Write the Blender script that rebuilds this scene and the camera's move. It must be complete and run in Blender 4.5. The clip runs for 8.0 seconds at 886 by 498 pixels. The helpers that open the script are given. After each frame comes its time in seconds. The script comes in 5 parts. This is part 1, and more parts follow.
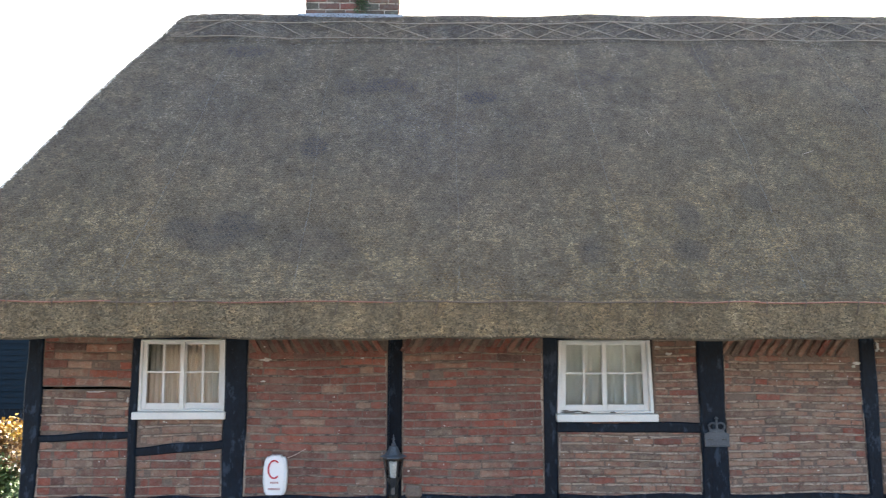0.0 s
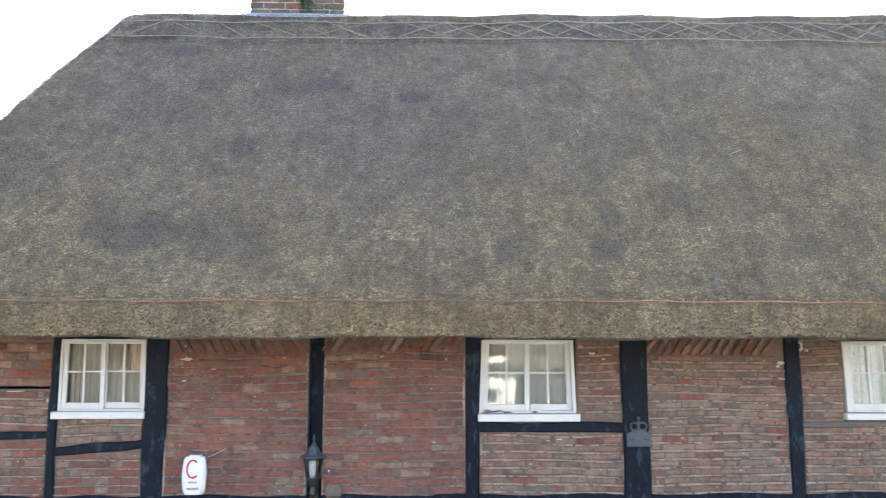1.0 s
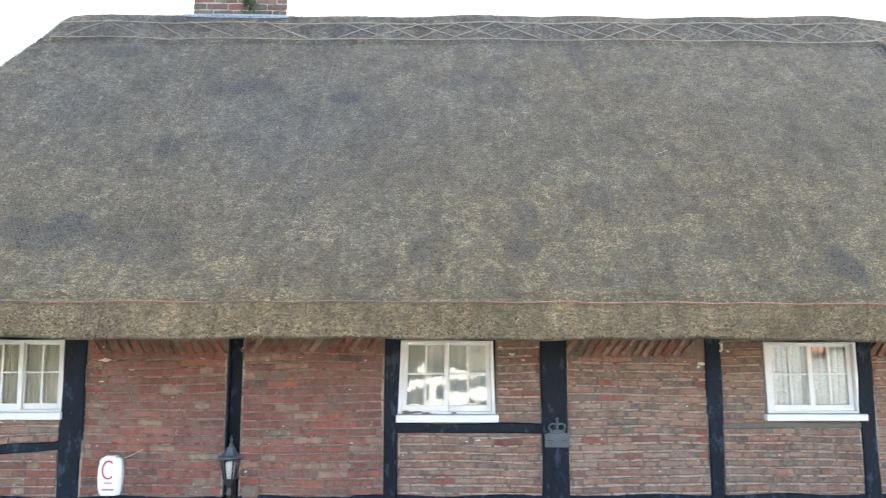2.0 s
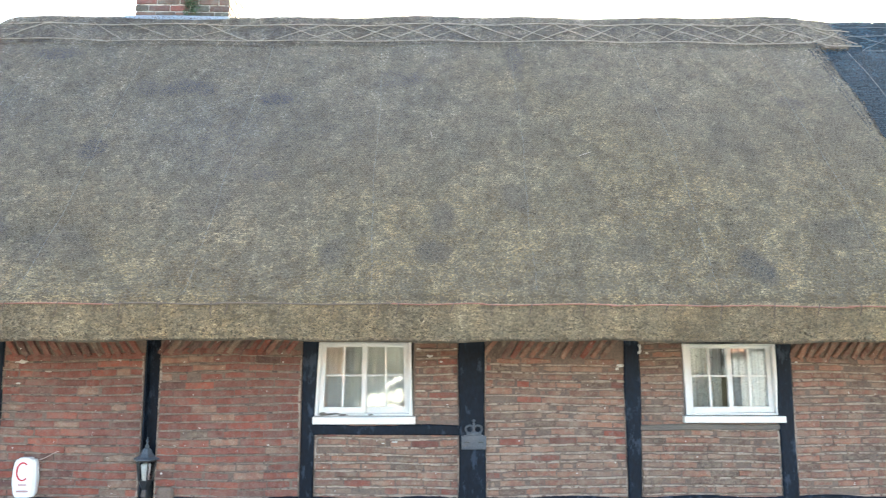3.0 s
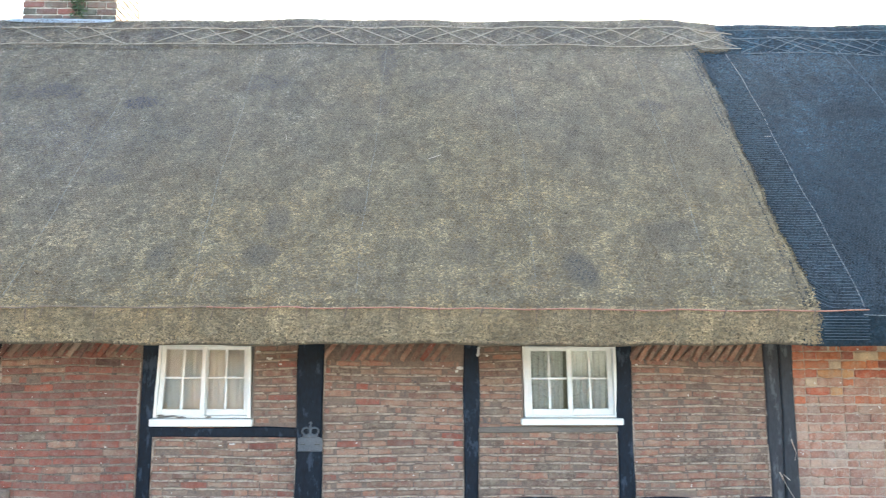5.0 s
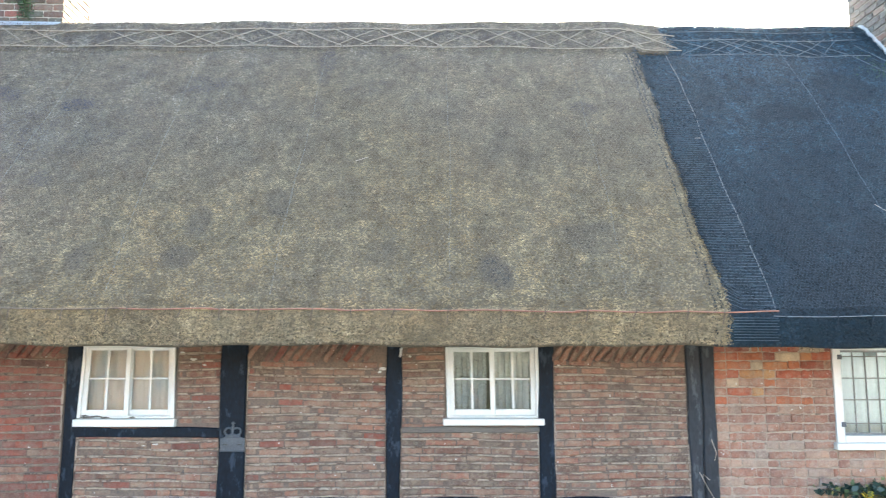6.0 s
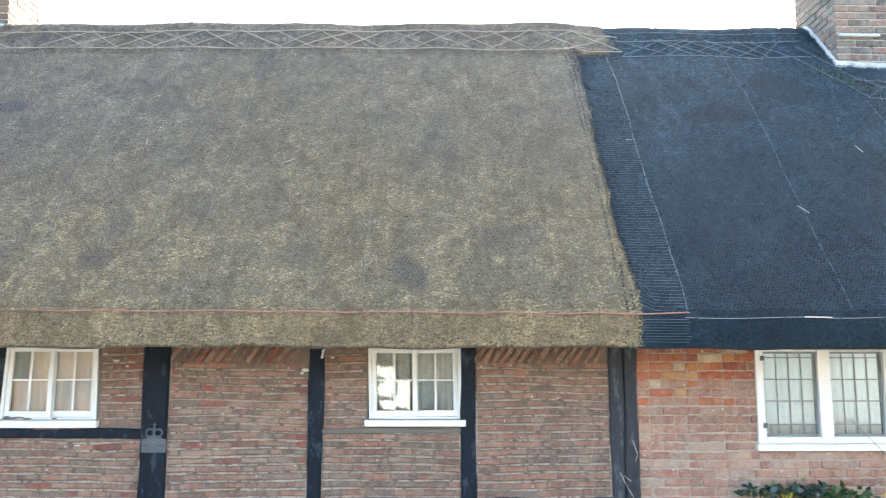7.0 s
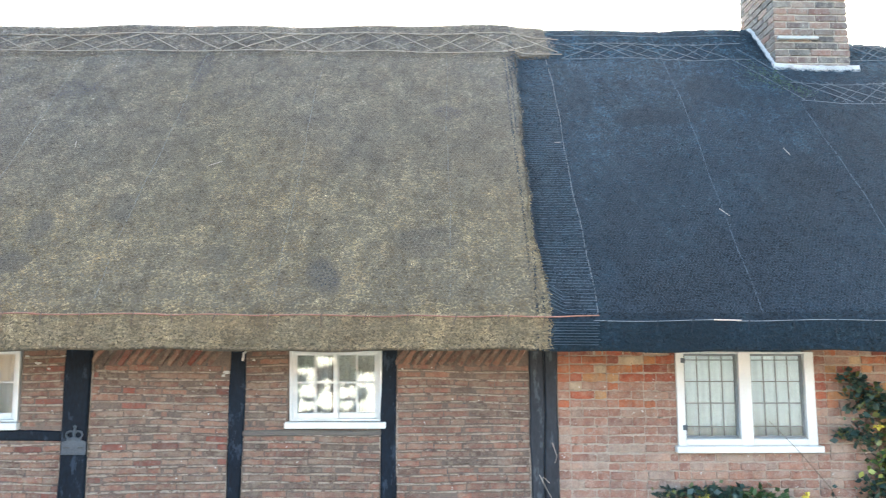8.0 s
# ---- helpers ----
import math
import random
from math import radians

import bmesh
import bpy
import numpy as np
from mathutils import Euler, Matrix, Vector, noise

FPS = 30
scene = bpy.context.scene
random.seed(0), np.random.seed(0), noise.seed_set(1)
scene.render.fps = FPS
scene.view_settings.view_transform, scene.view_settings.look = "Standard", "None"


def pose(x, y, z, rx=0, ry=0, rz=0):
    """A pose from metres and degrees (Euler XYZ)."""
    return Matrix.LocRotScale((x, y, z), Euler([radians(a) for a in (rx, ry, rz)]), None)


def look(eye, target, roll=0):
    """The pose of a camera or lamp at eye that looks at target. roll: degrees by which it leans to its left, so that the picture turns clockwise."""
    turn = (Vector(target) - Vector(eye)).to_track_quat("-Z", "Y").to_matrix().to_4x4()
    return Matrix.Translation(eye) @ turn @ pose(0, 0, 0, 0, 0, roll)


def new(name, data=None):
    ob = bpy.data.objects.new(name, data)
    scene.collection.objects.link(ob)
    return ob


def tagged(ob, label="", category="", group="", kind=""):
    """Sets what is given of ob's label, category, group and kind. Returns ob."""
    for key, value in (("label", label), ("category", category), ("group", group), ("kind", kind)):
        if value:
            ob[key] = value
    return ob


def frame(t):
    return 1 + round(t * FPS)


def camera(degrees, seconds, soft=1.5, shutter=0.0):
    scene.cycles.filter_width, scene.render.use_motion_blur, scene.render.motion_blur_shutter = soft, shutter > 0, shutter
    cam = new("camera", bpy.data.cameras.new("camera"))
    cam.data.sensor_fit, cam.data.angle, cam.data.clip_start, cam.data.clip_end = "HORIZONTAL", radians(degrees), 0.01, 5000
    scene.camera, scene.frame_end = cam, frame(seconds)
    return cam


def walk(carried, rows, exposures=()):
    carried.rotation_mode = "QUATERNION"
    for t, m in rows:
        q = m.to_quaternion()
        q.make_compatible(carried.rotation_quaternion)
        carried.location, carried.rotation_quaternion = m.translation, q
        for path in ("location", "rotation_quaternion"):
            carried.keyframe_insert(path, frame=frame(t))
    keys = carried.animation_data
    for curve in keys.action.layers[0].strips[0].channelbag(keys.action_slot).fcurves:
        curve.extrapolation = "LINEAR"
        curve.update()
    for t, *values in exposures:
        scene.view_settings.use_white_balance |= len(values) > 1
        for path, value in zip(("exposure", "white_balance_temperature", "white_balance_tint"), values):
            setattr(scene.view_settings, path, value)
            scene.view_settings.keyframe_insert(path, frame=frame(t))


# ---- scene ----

cam = camera(62.4, 8.0, soft=1.15, shutter=0.5)
METRES, EYE, TILT, LEAN, TURN = 5.7, 2.7, 0.0, 0.0, -1.8
ROWS = [
    (0.0, 0.0, 0.0, 0.0, -0.01, 7.25, -0.1),
    (0.5, 0.0604, 0.0013, -0.0016, 0.05, 7.31, -0.11),
    (1.0, 0.1215, 0.0024, -0.0019, 0.08, 7.32, -0.11),
    (1.5, 0.1839, 0.0032, -0.0021, 0.12, 7.35, -0.11),
    (3.0, 0.3757, 0.0042, -0.0001, 0.25, 7.45, -0.12),
    (3.5, 0.4399, 0.0041, 0.0014, 0.31, 7.42, -0.11),
    (4.0, 0.5034, 0.0043, 0.0017, 0.35, 7.46, -0.12),
    (4.5, 0.5664, 0.0032, 0.0034, 0.39, 7.44, -0.12),
    (6.0, 0.7499, -0.0072, 0.0076, 0.46, 7.37, -0.11),
    (6.5, 0.8112, -0.0084, 0.0086, 0.49, 7.36, -0.1),
    (7.0, 0.8735, -0.0098, 0.0107, 0.52, 7.33, -0.1),
    (7.5, 0.9363, -0.0114, 0.0133, 0.54, 7.31, -0.1),
    (8.0, 0.9993, -0.0133, 0.0151, 0.54, 7.31, -0.09),
]

EXPOSURES = [(0.0, 2.88, 6720, 1), (0.5, 3.13, 6740, 0.5), (1.5, 3.48, 6770, -0.5), (3.0, 3.75, 6830, -5), (5.0, 3.8, 6790, -5.5), (8.0, 3.74, 6720, -4.5)]
walk(cam, [(t, pose(0, 0, EYE, TILT, LEAN, TURN) @ pose(METRES * x, METRES * y, METRES * z, 90 + pitch, roll, yaw)) for t, x, y, z, yaw, pitch, roll in ROWS], EXPOSURES)

# ---- world and sun: low bright sun behind the house, its front in open shade ----
SUN_EL, SUN_AZ = radians(35), radians(24)
world = bpy.data.worlds.new("world")
scene.world = world
world.use_nodes = True
wn = world.node_tree.nodes
sky = wn.new("ShaderNodeTexSky")
sky.sky_type, sky.sun_disc = "NISHITA", False
sky.sun_elevation, sky.sun_rotation = SUN_EL, SUN_AZ
sky.air_density, sky.dust_density, sky.ozone_density = 0.7, 5.0, 0.5
wn["Background"].inputs["Strength"].default_value = 0.15
world.node_tree.links.new(sky.outputs["Color"], wn["Background"].inputs["Color"])
sun_data = bpy.data.lights.new("sun", "SUN")
sun_data.energy, sun_data.angle, sun_data.color = 4.0, radians(0.6), (1.0, 0.93, 0.82)
sun = new("sun", sun_data)
sun_way = Vector((math.sin(SUN_AZ) * math.cos(SUN_EL), math.cos(SUN_AZ) * math.cos(SUN_EL), math.sin(SUN_EL)))
sun.matrix_basis = look(sun_way * 60, (0, 0, 0))


# ---- materials ----
def material(name):
    m = bpy.data.materials.new(name)
    m.use_nodes = True
    nt = m.node_tree
    return m, nt, nt.nodes["Principled BSDF"]


def node(nt, kind, **values):
    n = nt.nodes.new(kind)
    for key, v in values.items():
        n.inputs[key.replace("_", " ")].default_value = v
    return n


def ramp(nt, fac, stops):
    r = nt.nodes.new("ShaderNodeValToRGB")
    e = r.color_ramp.elements
    while len(e) < len(stops):
        e.new(0.5)
    for el, (p, c) in zip(e, stops):
        el.position, el.color = p, (*c, 1)
    nt.links.new(fac, r.inputs["Fac"])
    return r.outputs["Color"]


def mixed(nt, fac, a, b, how="MIX"):
    m = nt.nodes.new("ShaderNodeMix")
    m.data_type, m.blend_type = "RGBA", how
    for sock, v in ((m.inputs[0], fac), (m.inputs[6], a), (m.inputs[7], b)):
        if isinstance(v, (int, float)):
            sock.default_value = v
        elif isinstance(v, tuple):
            sock.default_value = (*v, 1)
        else:
            nt.links.new(v, sock)
    return m.outputs[2]


def place(nt):
    return nt.nodes.new("ShaderNodeNewGeometry").outputs["Position"]


def noise_fac(nt, scale, detail=4.0, rough=0.6, stretch=None, shift=None):
    n = node(nt, "ShaderNodeTexNoise", Scale=scale, Detail=detail, Roughness=rough)
    at = place(nt)
    if shift is not None:
        add = nt.nodes.new("ShaderNodeVectorMath")
        add.operation = "ADD"
        nt.links.new(at, add.inputs[0])
        add.inputs[1].default_value = shift
        at = add.outputs[0]
    if stretch:
        mp = nt.nodes.new("ShaderNodeMapping")
        mp.inputs["Scale"].default_value = stretch
        nt.links.new(at, mp.inputs["Vector"])
        at = mp.outputs[0]
    nt.links.new(at, n.inputs["Vector"])
    return n.outputs["Fac"]


def bumped(nt, bsdf, fac, strength, distance):
    b = node(nt, "ShaderNodeBump", Strength=strength, Distance=distance)
    nt.links.new(fac, b.inputs["Height"])
    nt.links.new(b.outputs["Normal"], bsdf.inputs["Normal"])


def plain(name, dark, light, scale=6.0, fine=60.0, rough=0.6, bump=0.3, depth=0.004, wear=None, wear_at=0.62, stretch=None, metal=0.0, grain=0.5, gloss=0.5):
    """A two-scale mottled surface; wear: a third colour in scattered spots."""
    m, nt, b = material(name)
    c = ramp(nt, noise_fac(nt, scale, stretch=stretch), [(0.3, dark), (0.7, light)])
    f = noise_fac(nt, fine, stretch=stretch)
    c = mixed(nt, grain, c, ramp(nt, f, [(0.25, tuple(v * 0.6 for v in dark)), (0.75, tuple(min(v * 1.25, 0.9) for v in light))]))
    if wear:
        c = mixed(nt, ramp(nt, noise_fac(nt, scale * 3.1, 6.0, 0.7, stretch=stretch), [(wear_at, (0, 0, 0)), (wear_at + 0.06, (1, 1, 1))]), c, wear)
    nt.links.new(c, b.inputs["Base Color"])
    nt.links.new(ramp(nt, f, [(0.2, (rough * 0.85,) * 3), (0.8, (min(rough * 1.15, 1),) * 3)]), b.inputs["Roughness"])
    b.inputs["Metallic"].default_value = metal
    b.inputs["Specular IOR Level"].default_value = gloss
    bumped(nt, b, f, bump, depth)
    return m


def brick_material(name, stops, smear, film=0.0):
    m, nt, b = material(name)
    rnd = nt.nodes.new("ShaderNodeObjectInfo").outputs["Random"]
    c = ramp(nt, rnd, stops)
    n1 = noise_fac(nt, 14.0, 6.0, 0.65)
    n2 = noise_fac(nt, 90.0, 4.0, 0.7)
    c = mixed(nt, 0.75, c, ramp(nt, n1, [(0.25, (0.55, 0.5, 0.5)), (0.55, (1, 1, 1)), (0.8, (1.25, 1.15, 1.05))]), "MULTIPLY")
    c = mixed(nt, 0.6, c, ramp(nt, n2, [(0.25, (0.55, 0.55, 0.55)), (0.75, (1.3, 1.3, 1.3))]), "MULTIPLY")
    # lime and soot smears
    c = mixed(nt, ramp(nt, noise_fac(nt, 9.0, 8.0, 0.75), [(0.5, (0, 0, 0)), (0.74, (0.65, 0.65, 0.65))]), c, smear)
    if film:
        # a dusty film of worn lime over whole patches of the wall, broken up at its edges
        c = mixed(nt, ramp(nt, noise_fac(nt, 3.4, 9.0, 0.78, shift=(3, 1, 7)), [(0.47, (0, 0, 0)), (0.68, (film, film, film))]), c, mixed(nt, 0.5, ramp(nt, n2, [(0.3, tuple(v * 0.62 for v in smear)), (0.7, tuple(v * 1.12 for v in smear))]), smear))
        c = mixed(nt, ramp(nt, noise_fac(nt, 17.0, 9.0, 0.8, shift=(9, 4, 2)), [(0.5, (0, 0, 0)), (0.6, (film, film, film))]), c, ramp(nt, n2, [(0.3, tuple(v * 0.55 for v in smear)), (0.7, tuple(v * 1.15 for v in smear))]))
    c = mixed(nt, ramp(nt, noise_fac(nt, 1.9, 6.0, 0.7), [(0.4, (0, 0, 0)), (0.68, (0.6, 0.6, 0.6))]), c, mixed(nt, 1.0, c, (0.62, 0.66, 0.68), "MULTIPLY"))
    c = mixed(nt, ramp(nt, noise_fac(nt, 33.0, 5.0, 0.7), [(0.66, (0, 0, 0)), (0.72, (0.7, 0.7, 0.7))]), c, (0.04, 0.036, 0.035))
    c = mixed(nt, ramp(nt, noise_fac(nt, 21.0, 3.0, 0.6), [(0.685, (0, 0, 0)), (0.71, (0.85, 0.85, 0.85))]), c, (0.6, 0.57, 0.52))
    nt.links.new(c, b.inputs["Base Color"])
    b.inputs["Roughness"].default_value = 0.88
    bumped(nt, b, noise_fac(nt, 55.0, 6.0, 0.75), 0.9, 0.012)
    return m


def thatch_material(name, straw_stops, stain, ripe_haze, haze_tint, depth=1.0, patchy=0.15):
    """Straw, varied end by end and bundle by bundle; stain: dark patches and a mid-slope band by an attribute of the
    mesh.
    """
    m, nt, b = material(name)
    rnd = nt.nodes.new("ShaderNodeNewGeometry").outputs["Random Per Island"]
    c = ramp(nt, rnd, straw_stops)
    big = noise_fac(nt, 0.8, 5.0, 0.6)
    c = mixed(nt, ramp(nt, big, [(0.36, (0, 0, 0)), (0.66, (0.9, 0.9, 0.9))]), c, mixed(nt, 1.0, c, ripe_haze, "MULTIPLY"))
    # random tone; the finest flat streaks also paint light and shade of clumps
    for scale, detail, deep, stretch in ((2.2, 6.0, patchy, (1.2, 1, 0.8)), (8.0, 6.0, 0.3, (1.1, 1, 0.85)), (4.5, 4.0, 0.2, (2.4, 1, 0.4)), (19.0, 5.0, 0.24 * depth, (0.5, 1, 1.3)), (46.0, 3.0, 0.56 * depth, (0.42, 1, 1.3))):
        f = noise_fac(nt, scale, detail, 0.62, stretch=stretch)
        lo, hi = 1 - deep, 1 + 0.95 * deep
        c = mixed(nt, 1.0, c, ramp(nt, f, [(0.36, (lo, lo, lo * 1.02)), (0.5, (1, 1, 1)), (0.65, (hi, hi, hi * 0.98))]), "MULTIPLY")
    tint = noise_fac(nt, 5.0, 5.0, 0.7, shift=(4, 2, 8))
    c = mixed(nt, 0.8, c, ramp(nt, tint, [(0.36, (0.96, 0.99, 1.07)), (0.5, (1, 1, 1)), (0.66, (1.08, 1.0, 0.92))]), "MULTIPLY")
    # upslope straw turns bluer or paler: veiling haze put into its colour
    for key, to in (("stain", stain), ("ripe_haze", haze_tint), ("cut", (1.14, 1.13, 1.18))):
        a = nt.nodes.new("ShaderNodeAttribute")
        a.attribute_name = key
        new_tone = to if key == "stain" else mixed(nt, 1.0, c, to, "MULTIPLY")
        # straws on the eave face get a lighter, more even tone
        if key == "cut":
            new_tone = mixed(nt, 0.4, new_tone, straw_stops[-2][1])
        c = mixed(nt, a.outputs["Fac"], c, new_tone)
    nt.links.new(c, b.inputs["Base Color"])
    b.inputs["Roughness"].default_value = 0.8
    b.inputs["Specular IOR Level"].default_value = 0.25
    return m


def glass_material():
    m, nt, b = material("window_glass")
    out = nt.nodes["Material Output"]
    clear = nt.nodes.new("ShaderNodeBsdfTransparent")
    clear.inputs["Color"].default_value = (0.97, 0.98, 0.975, 1)
    gloss = node(nt, "ShaderNodeBsdfGlossy", Roughness=0.01)
    fr = node(nt, "ShaderNodeFresnel", IOR=1.55)
    wave = node(nt, "ShaderNodeBump", Strength=0.05, Distance=0.01)
    nt.links.new(noise_fac(nt, 7.0, 2.0, 0.5), wave.inputs["Height"])
    nt.links.new(wave.outputs["Normal"], gloss.inputs["Normal"])
    mx = nt.nodes.new("ShaderNodeMixShader")
    nt.links.new(fr.outputs[0], mx.inputs[0])
    nt.links.new(clear.outputs[0], mx.inputs[1])
    nt.links.new(gloss.outputs[0], mx.inputs[2])
    nt.links.new(mx.outputs[0], out.inputs["Surface"])
    return m


def leaf_material(name, stops):
    m, nt, b = material(name)
    rnd = nt.nodes.new("ShaderNodeNewGeometry").outputs["Random Per Island"]
    c = ramp(nt, rnd, stops)
    c = mixed(nt, 0.5, c, ramp(nt, noise_fac(nt, 40.0), [(0.3, (0.6, 0.6, 0.6)), (0.7, (1.2, 1.2, 1.2))]), "MULTIPLY")
    nt.links.new(c, b.inputs["Base Color"])
    b.inputs["Roughness"].default_value = 0.45
    return m


MORTAR = plain("lime_mortar", (0.1, 0.07, 0.055), (0.2, 0.15, 0.118), 5.0, 70.0, 0.95, 0.8, 0.006, wear=(0.09, 0.08, 0.075))
MORTAR_LEDGE = plain("weathered_pointing", (0.2, 0.155, 0.122), (0.4, 0.326, 0.26), 5.0, 45.0, 0.95, 0.9, 0.008, wear=(0.13, 0.085, 0.066), wear_at=0.53)
MORTAR_SOOTY = plain("sooty_pointing", (0.12, 0.092, 0.074), (0.3, 0.24, 0.192), 5.0, 45.0, 0.95, 0.9, 0.008, wear=(0.09, 0.065, 0.055), wear_at=0.53)
LIME_WHITE = plain("dried_lime", (0.42, 0.39, 0.35), (0.62, 0.59, 0.54), 9.0, 60.0, 0.95, 0.7, 0.004)
MORTAR_TAN = plain("tan_mortar", (0.27, 0.205, 0.158), (0.43, 0.35, 0.28), 4.0, 50.0, 0.95, 0.8, 0.006, wear=(0.16, 0.12, 0.095), wear_at=0.6)
MORTAR_PALE = plain("pale_lime_mortar", (0.24, 0.22, 0.19), (0.42, 0.385, 0.34), 5.0, 50.0, 0.95, 0.8, 0.006, wear=(0.12, 0.11, 0.1), wear_at=0.57)
BRICK_OLD = brick_material("old_brick", [(0.0, (0.11, 0.056, 0.048)), (0.15, (0.19, 0.068, 0.05)), (0.4, (0.27, 0.08, 0.054)), (0.6, (0.2, 0.078, 0.06)), (0.8, (0.265, 0.08, 0.055)), (0.95, (0.33, 0.1, 0.062)), (1.0, (0.15, 0.09, 0.076))], (0.25, 0.18, 0.14), 0.55)
BRICK_MOSSY = brick_material("mossy_brick", [(0.0, (0.035, 0.05, 0.03)), (0.25, (0.15, 0.05, 0.045)), (0.45, (0.22, 0.07, 0.055)), (0.6, (0.06, 0.065, 0.05)), (0.8, (0.2, 0.1, 0.075)), (1.0, (0.07, 0.075, 0.06))], (0.2, 0.2, 0.17), 0.3)
BRICK_DUSTY = brick_material("dusty_brick", [(0.0, (0.13, 0.09, 0.07)), (0.2, (0.222, 0.117, 0.085)), (0.45, (0.3, 0.138, 0.094)), (0.7, (0.22, 0.13, 0.097)), (0.93, (0.32, 0.15, 0.1)), (1.0, (0.29, 0.19, 0.14))], (0.36, 0.29, 0.22), 0.58)
BRICK_RED = brick_material("red_brick", [(0.0, (0.27, 0.14, 0.105)), (0.3, (0.37, 0.175, 0.118)), (0.55, (0.34, 0.17, 0.12)), (0.75, (0.4, 0.23, 0.16)), (0.92, (0.43, 0.3, 0.225)), (1.0, (0.27, 0.185, 0.15))], (0.44, 0.34, 0.27), 0.62)
BRICK_ORANGE = brick_material("orange_brick", [(0.0, (0.25, 0.07, 0.045)), (0.3, (0.4, 0.1, 0.05)), (0.6, (0.46, 0.155, 0.07)), (0.8, (0.5, 0.25, 0.1)), (0.92, (0.55, 0.43, 0.3)), (1.0, (0.3, 0.1, 0.06))], (0.42, 0.35, 0.27), 0.25)
BRICK_STACK = brick_material("stack_brick", [(0.0, (0.05, 0.055, 0.055)), (0.25, (0.13, 0.085, 0.075)), (0.45, (0.23, 0.115, 0.085)), (0.6, (0.085, 0.085, 0.08)), (0.8, (0.24, 0.15, 0.115)), (1.0, (0.16, 0.145, 0.13))], (0.3, 0.28, 0.25), 0.55)
TIMBER = plain("black_painted_timber", (0.001, 0.0022, 0.005), (0.007, 0.014, 0.026), 2.2, 30.0, 0.55, 0.9, 0.008, wear=(0.027, 0.04, 0.06), wear_at=0.55, stretch=(1.5, 1.5, 0.6), gloss=0.16)
TIMBER_WORN = plain("faded_black_timber", (0.012, 0.014, 0.018), (0.035, 0.04, 0.05), 2.2, 30.0, 0.6, 0.9, 0.008, wear=(0.07, 0.075, 0.085), wear_at=0.55, stretch=(1.5, 1.5, 0.5), gloss=0.25)
TIMBER_GREY = plain("weathered_grey_timber", (0.075, 0.064, 0.055), (0.15, 0.13, 0.11), 4.0, 45.0, 0.75, 0.8, 0.006, wear=(0.03, 0.03, 0.035), stretch=(0.5, 4, 4))
WHITE = plain("white_gloss_paint", (0.60, 0.59, 0.565), (0.70, 0.69, 0.665), 3.0, 50.0, 0.4, 0.08, 0.002, wear=(0.5, 0.48, 0.43), wear_at=0.72, grain=0.12)
GLASS = glass_material()
CURTAIN = plain("net_curtain", (0.8, 0.79, 0.75), (0.88, 0.88, 0.86), 8.0, 90.0, 0.9, 0.2, 0.002)
CURTAIN_TAN = plain("unlined_cream_curtain", (0.82, 0.7, 0.55), (0.9, 0.82, 0.7), 6.0, 60.0, 0.9, 0.2, 0.002, stretch=(3, 1, 0.4))
CURTAIN_COOL = plain("bluish_net_curtain", (0.48, 0.6, 0.68), (0.64, 0.75, 0.82), 9.0, 60.0, 0.9, 0.3, 0.003, stretch=(3, 1, 0.5))
LACE = plain("patterned_lace", (0.52, 0.52, 0.53), (0.82, 0.82, 0.8), 18.0, 90.0, 0.9, 0.3, 0.002, wear=(0.22, 0.22, 0.22), wear_at=0.57)
ROOM = plain("room_plaster", (0.30, 0.27, 0.23), (0.36, 0.33, 0.28), 2.0, 30.0, 0.9)
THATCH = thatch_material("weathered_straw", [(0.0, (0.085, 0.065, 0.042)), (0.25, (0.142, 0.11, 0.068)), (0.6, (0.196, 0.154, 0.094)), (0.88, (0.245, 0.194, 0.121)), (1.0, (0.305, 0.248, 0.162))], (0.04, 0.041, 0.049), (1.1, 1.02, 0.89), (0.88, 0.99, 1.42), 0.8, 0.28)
THATCH_DARK = thatch_material("blackened_straw", [(0.0, (0.002, 0.0045, 0.0075)), (0.4, (0.0085, 0.018, 0.0275)), (0.8, (0.0175, 0.034, 0.049)), (1.0, (0.029, 0.047, 0.062))], (0.0062, 0.0105, 0.015), (1.2, 1.22, 1.22), (2.1, 2.2, 2.25), 0.5, 0.22)
# darker than the straws: shade of the gaps put into the bed colour
THATCH_BED = plain("shaded_straw_bed", (0.085, 0.068, 0.047), (0.16, 0.13, 0.09), 3.0, 80.0, 0.95, 0.9, 0.012)
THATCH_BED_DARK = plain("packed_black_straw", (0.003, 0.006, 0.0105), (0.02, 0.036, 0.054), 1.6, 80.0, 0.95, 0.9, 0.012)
HAZEL = plain("split_hazel", (0.19, 0.16, 0.13), (0.31, 0.27, 0.22), 8.0, 80.0, 0.8)
HAZEL_DARK = plain("weathered_hazel", (0.08, 0.095, 0.115), (0.16, 0.18, 0.2), 8.0, 80.0, 0.8)
ROD_RED = plain("red_brown_rod", (0.16, 0.065, 0.042), (0.27, 0.12, 0.08), 3.0, 60.0, 0.6)
ROD_PALE = plain("pale_bare_rod", (0.35, 0.27, 0.22), (0.5, 0.42, 0.36), 3.0, 60.0, 0.6)
WIRE = plain("galvanised_wire", (0.115, 0.094, 0.066), (0.235, 0.196, 0.14), 1.6, 90.0, 0.55)
WIRE_STRIP = plain("bluish_wire", (0.04, 0.062, 0.09), (0.095, 0.13, 0.17), 3.0, 90.0, 0.6)
WIRE_SEAM = plain("bright_wire_seam", (0.12, 0.12, 0.12), (0.22, 0.225, 0.23), 2.5, 90.0, 0.55)
WIRE_DARK = plain("dulled_wire", (0.02, 0.035, 0.055), (0.07, 0.095, 0.13), 3.0, 90.0, 0.6)
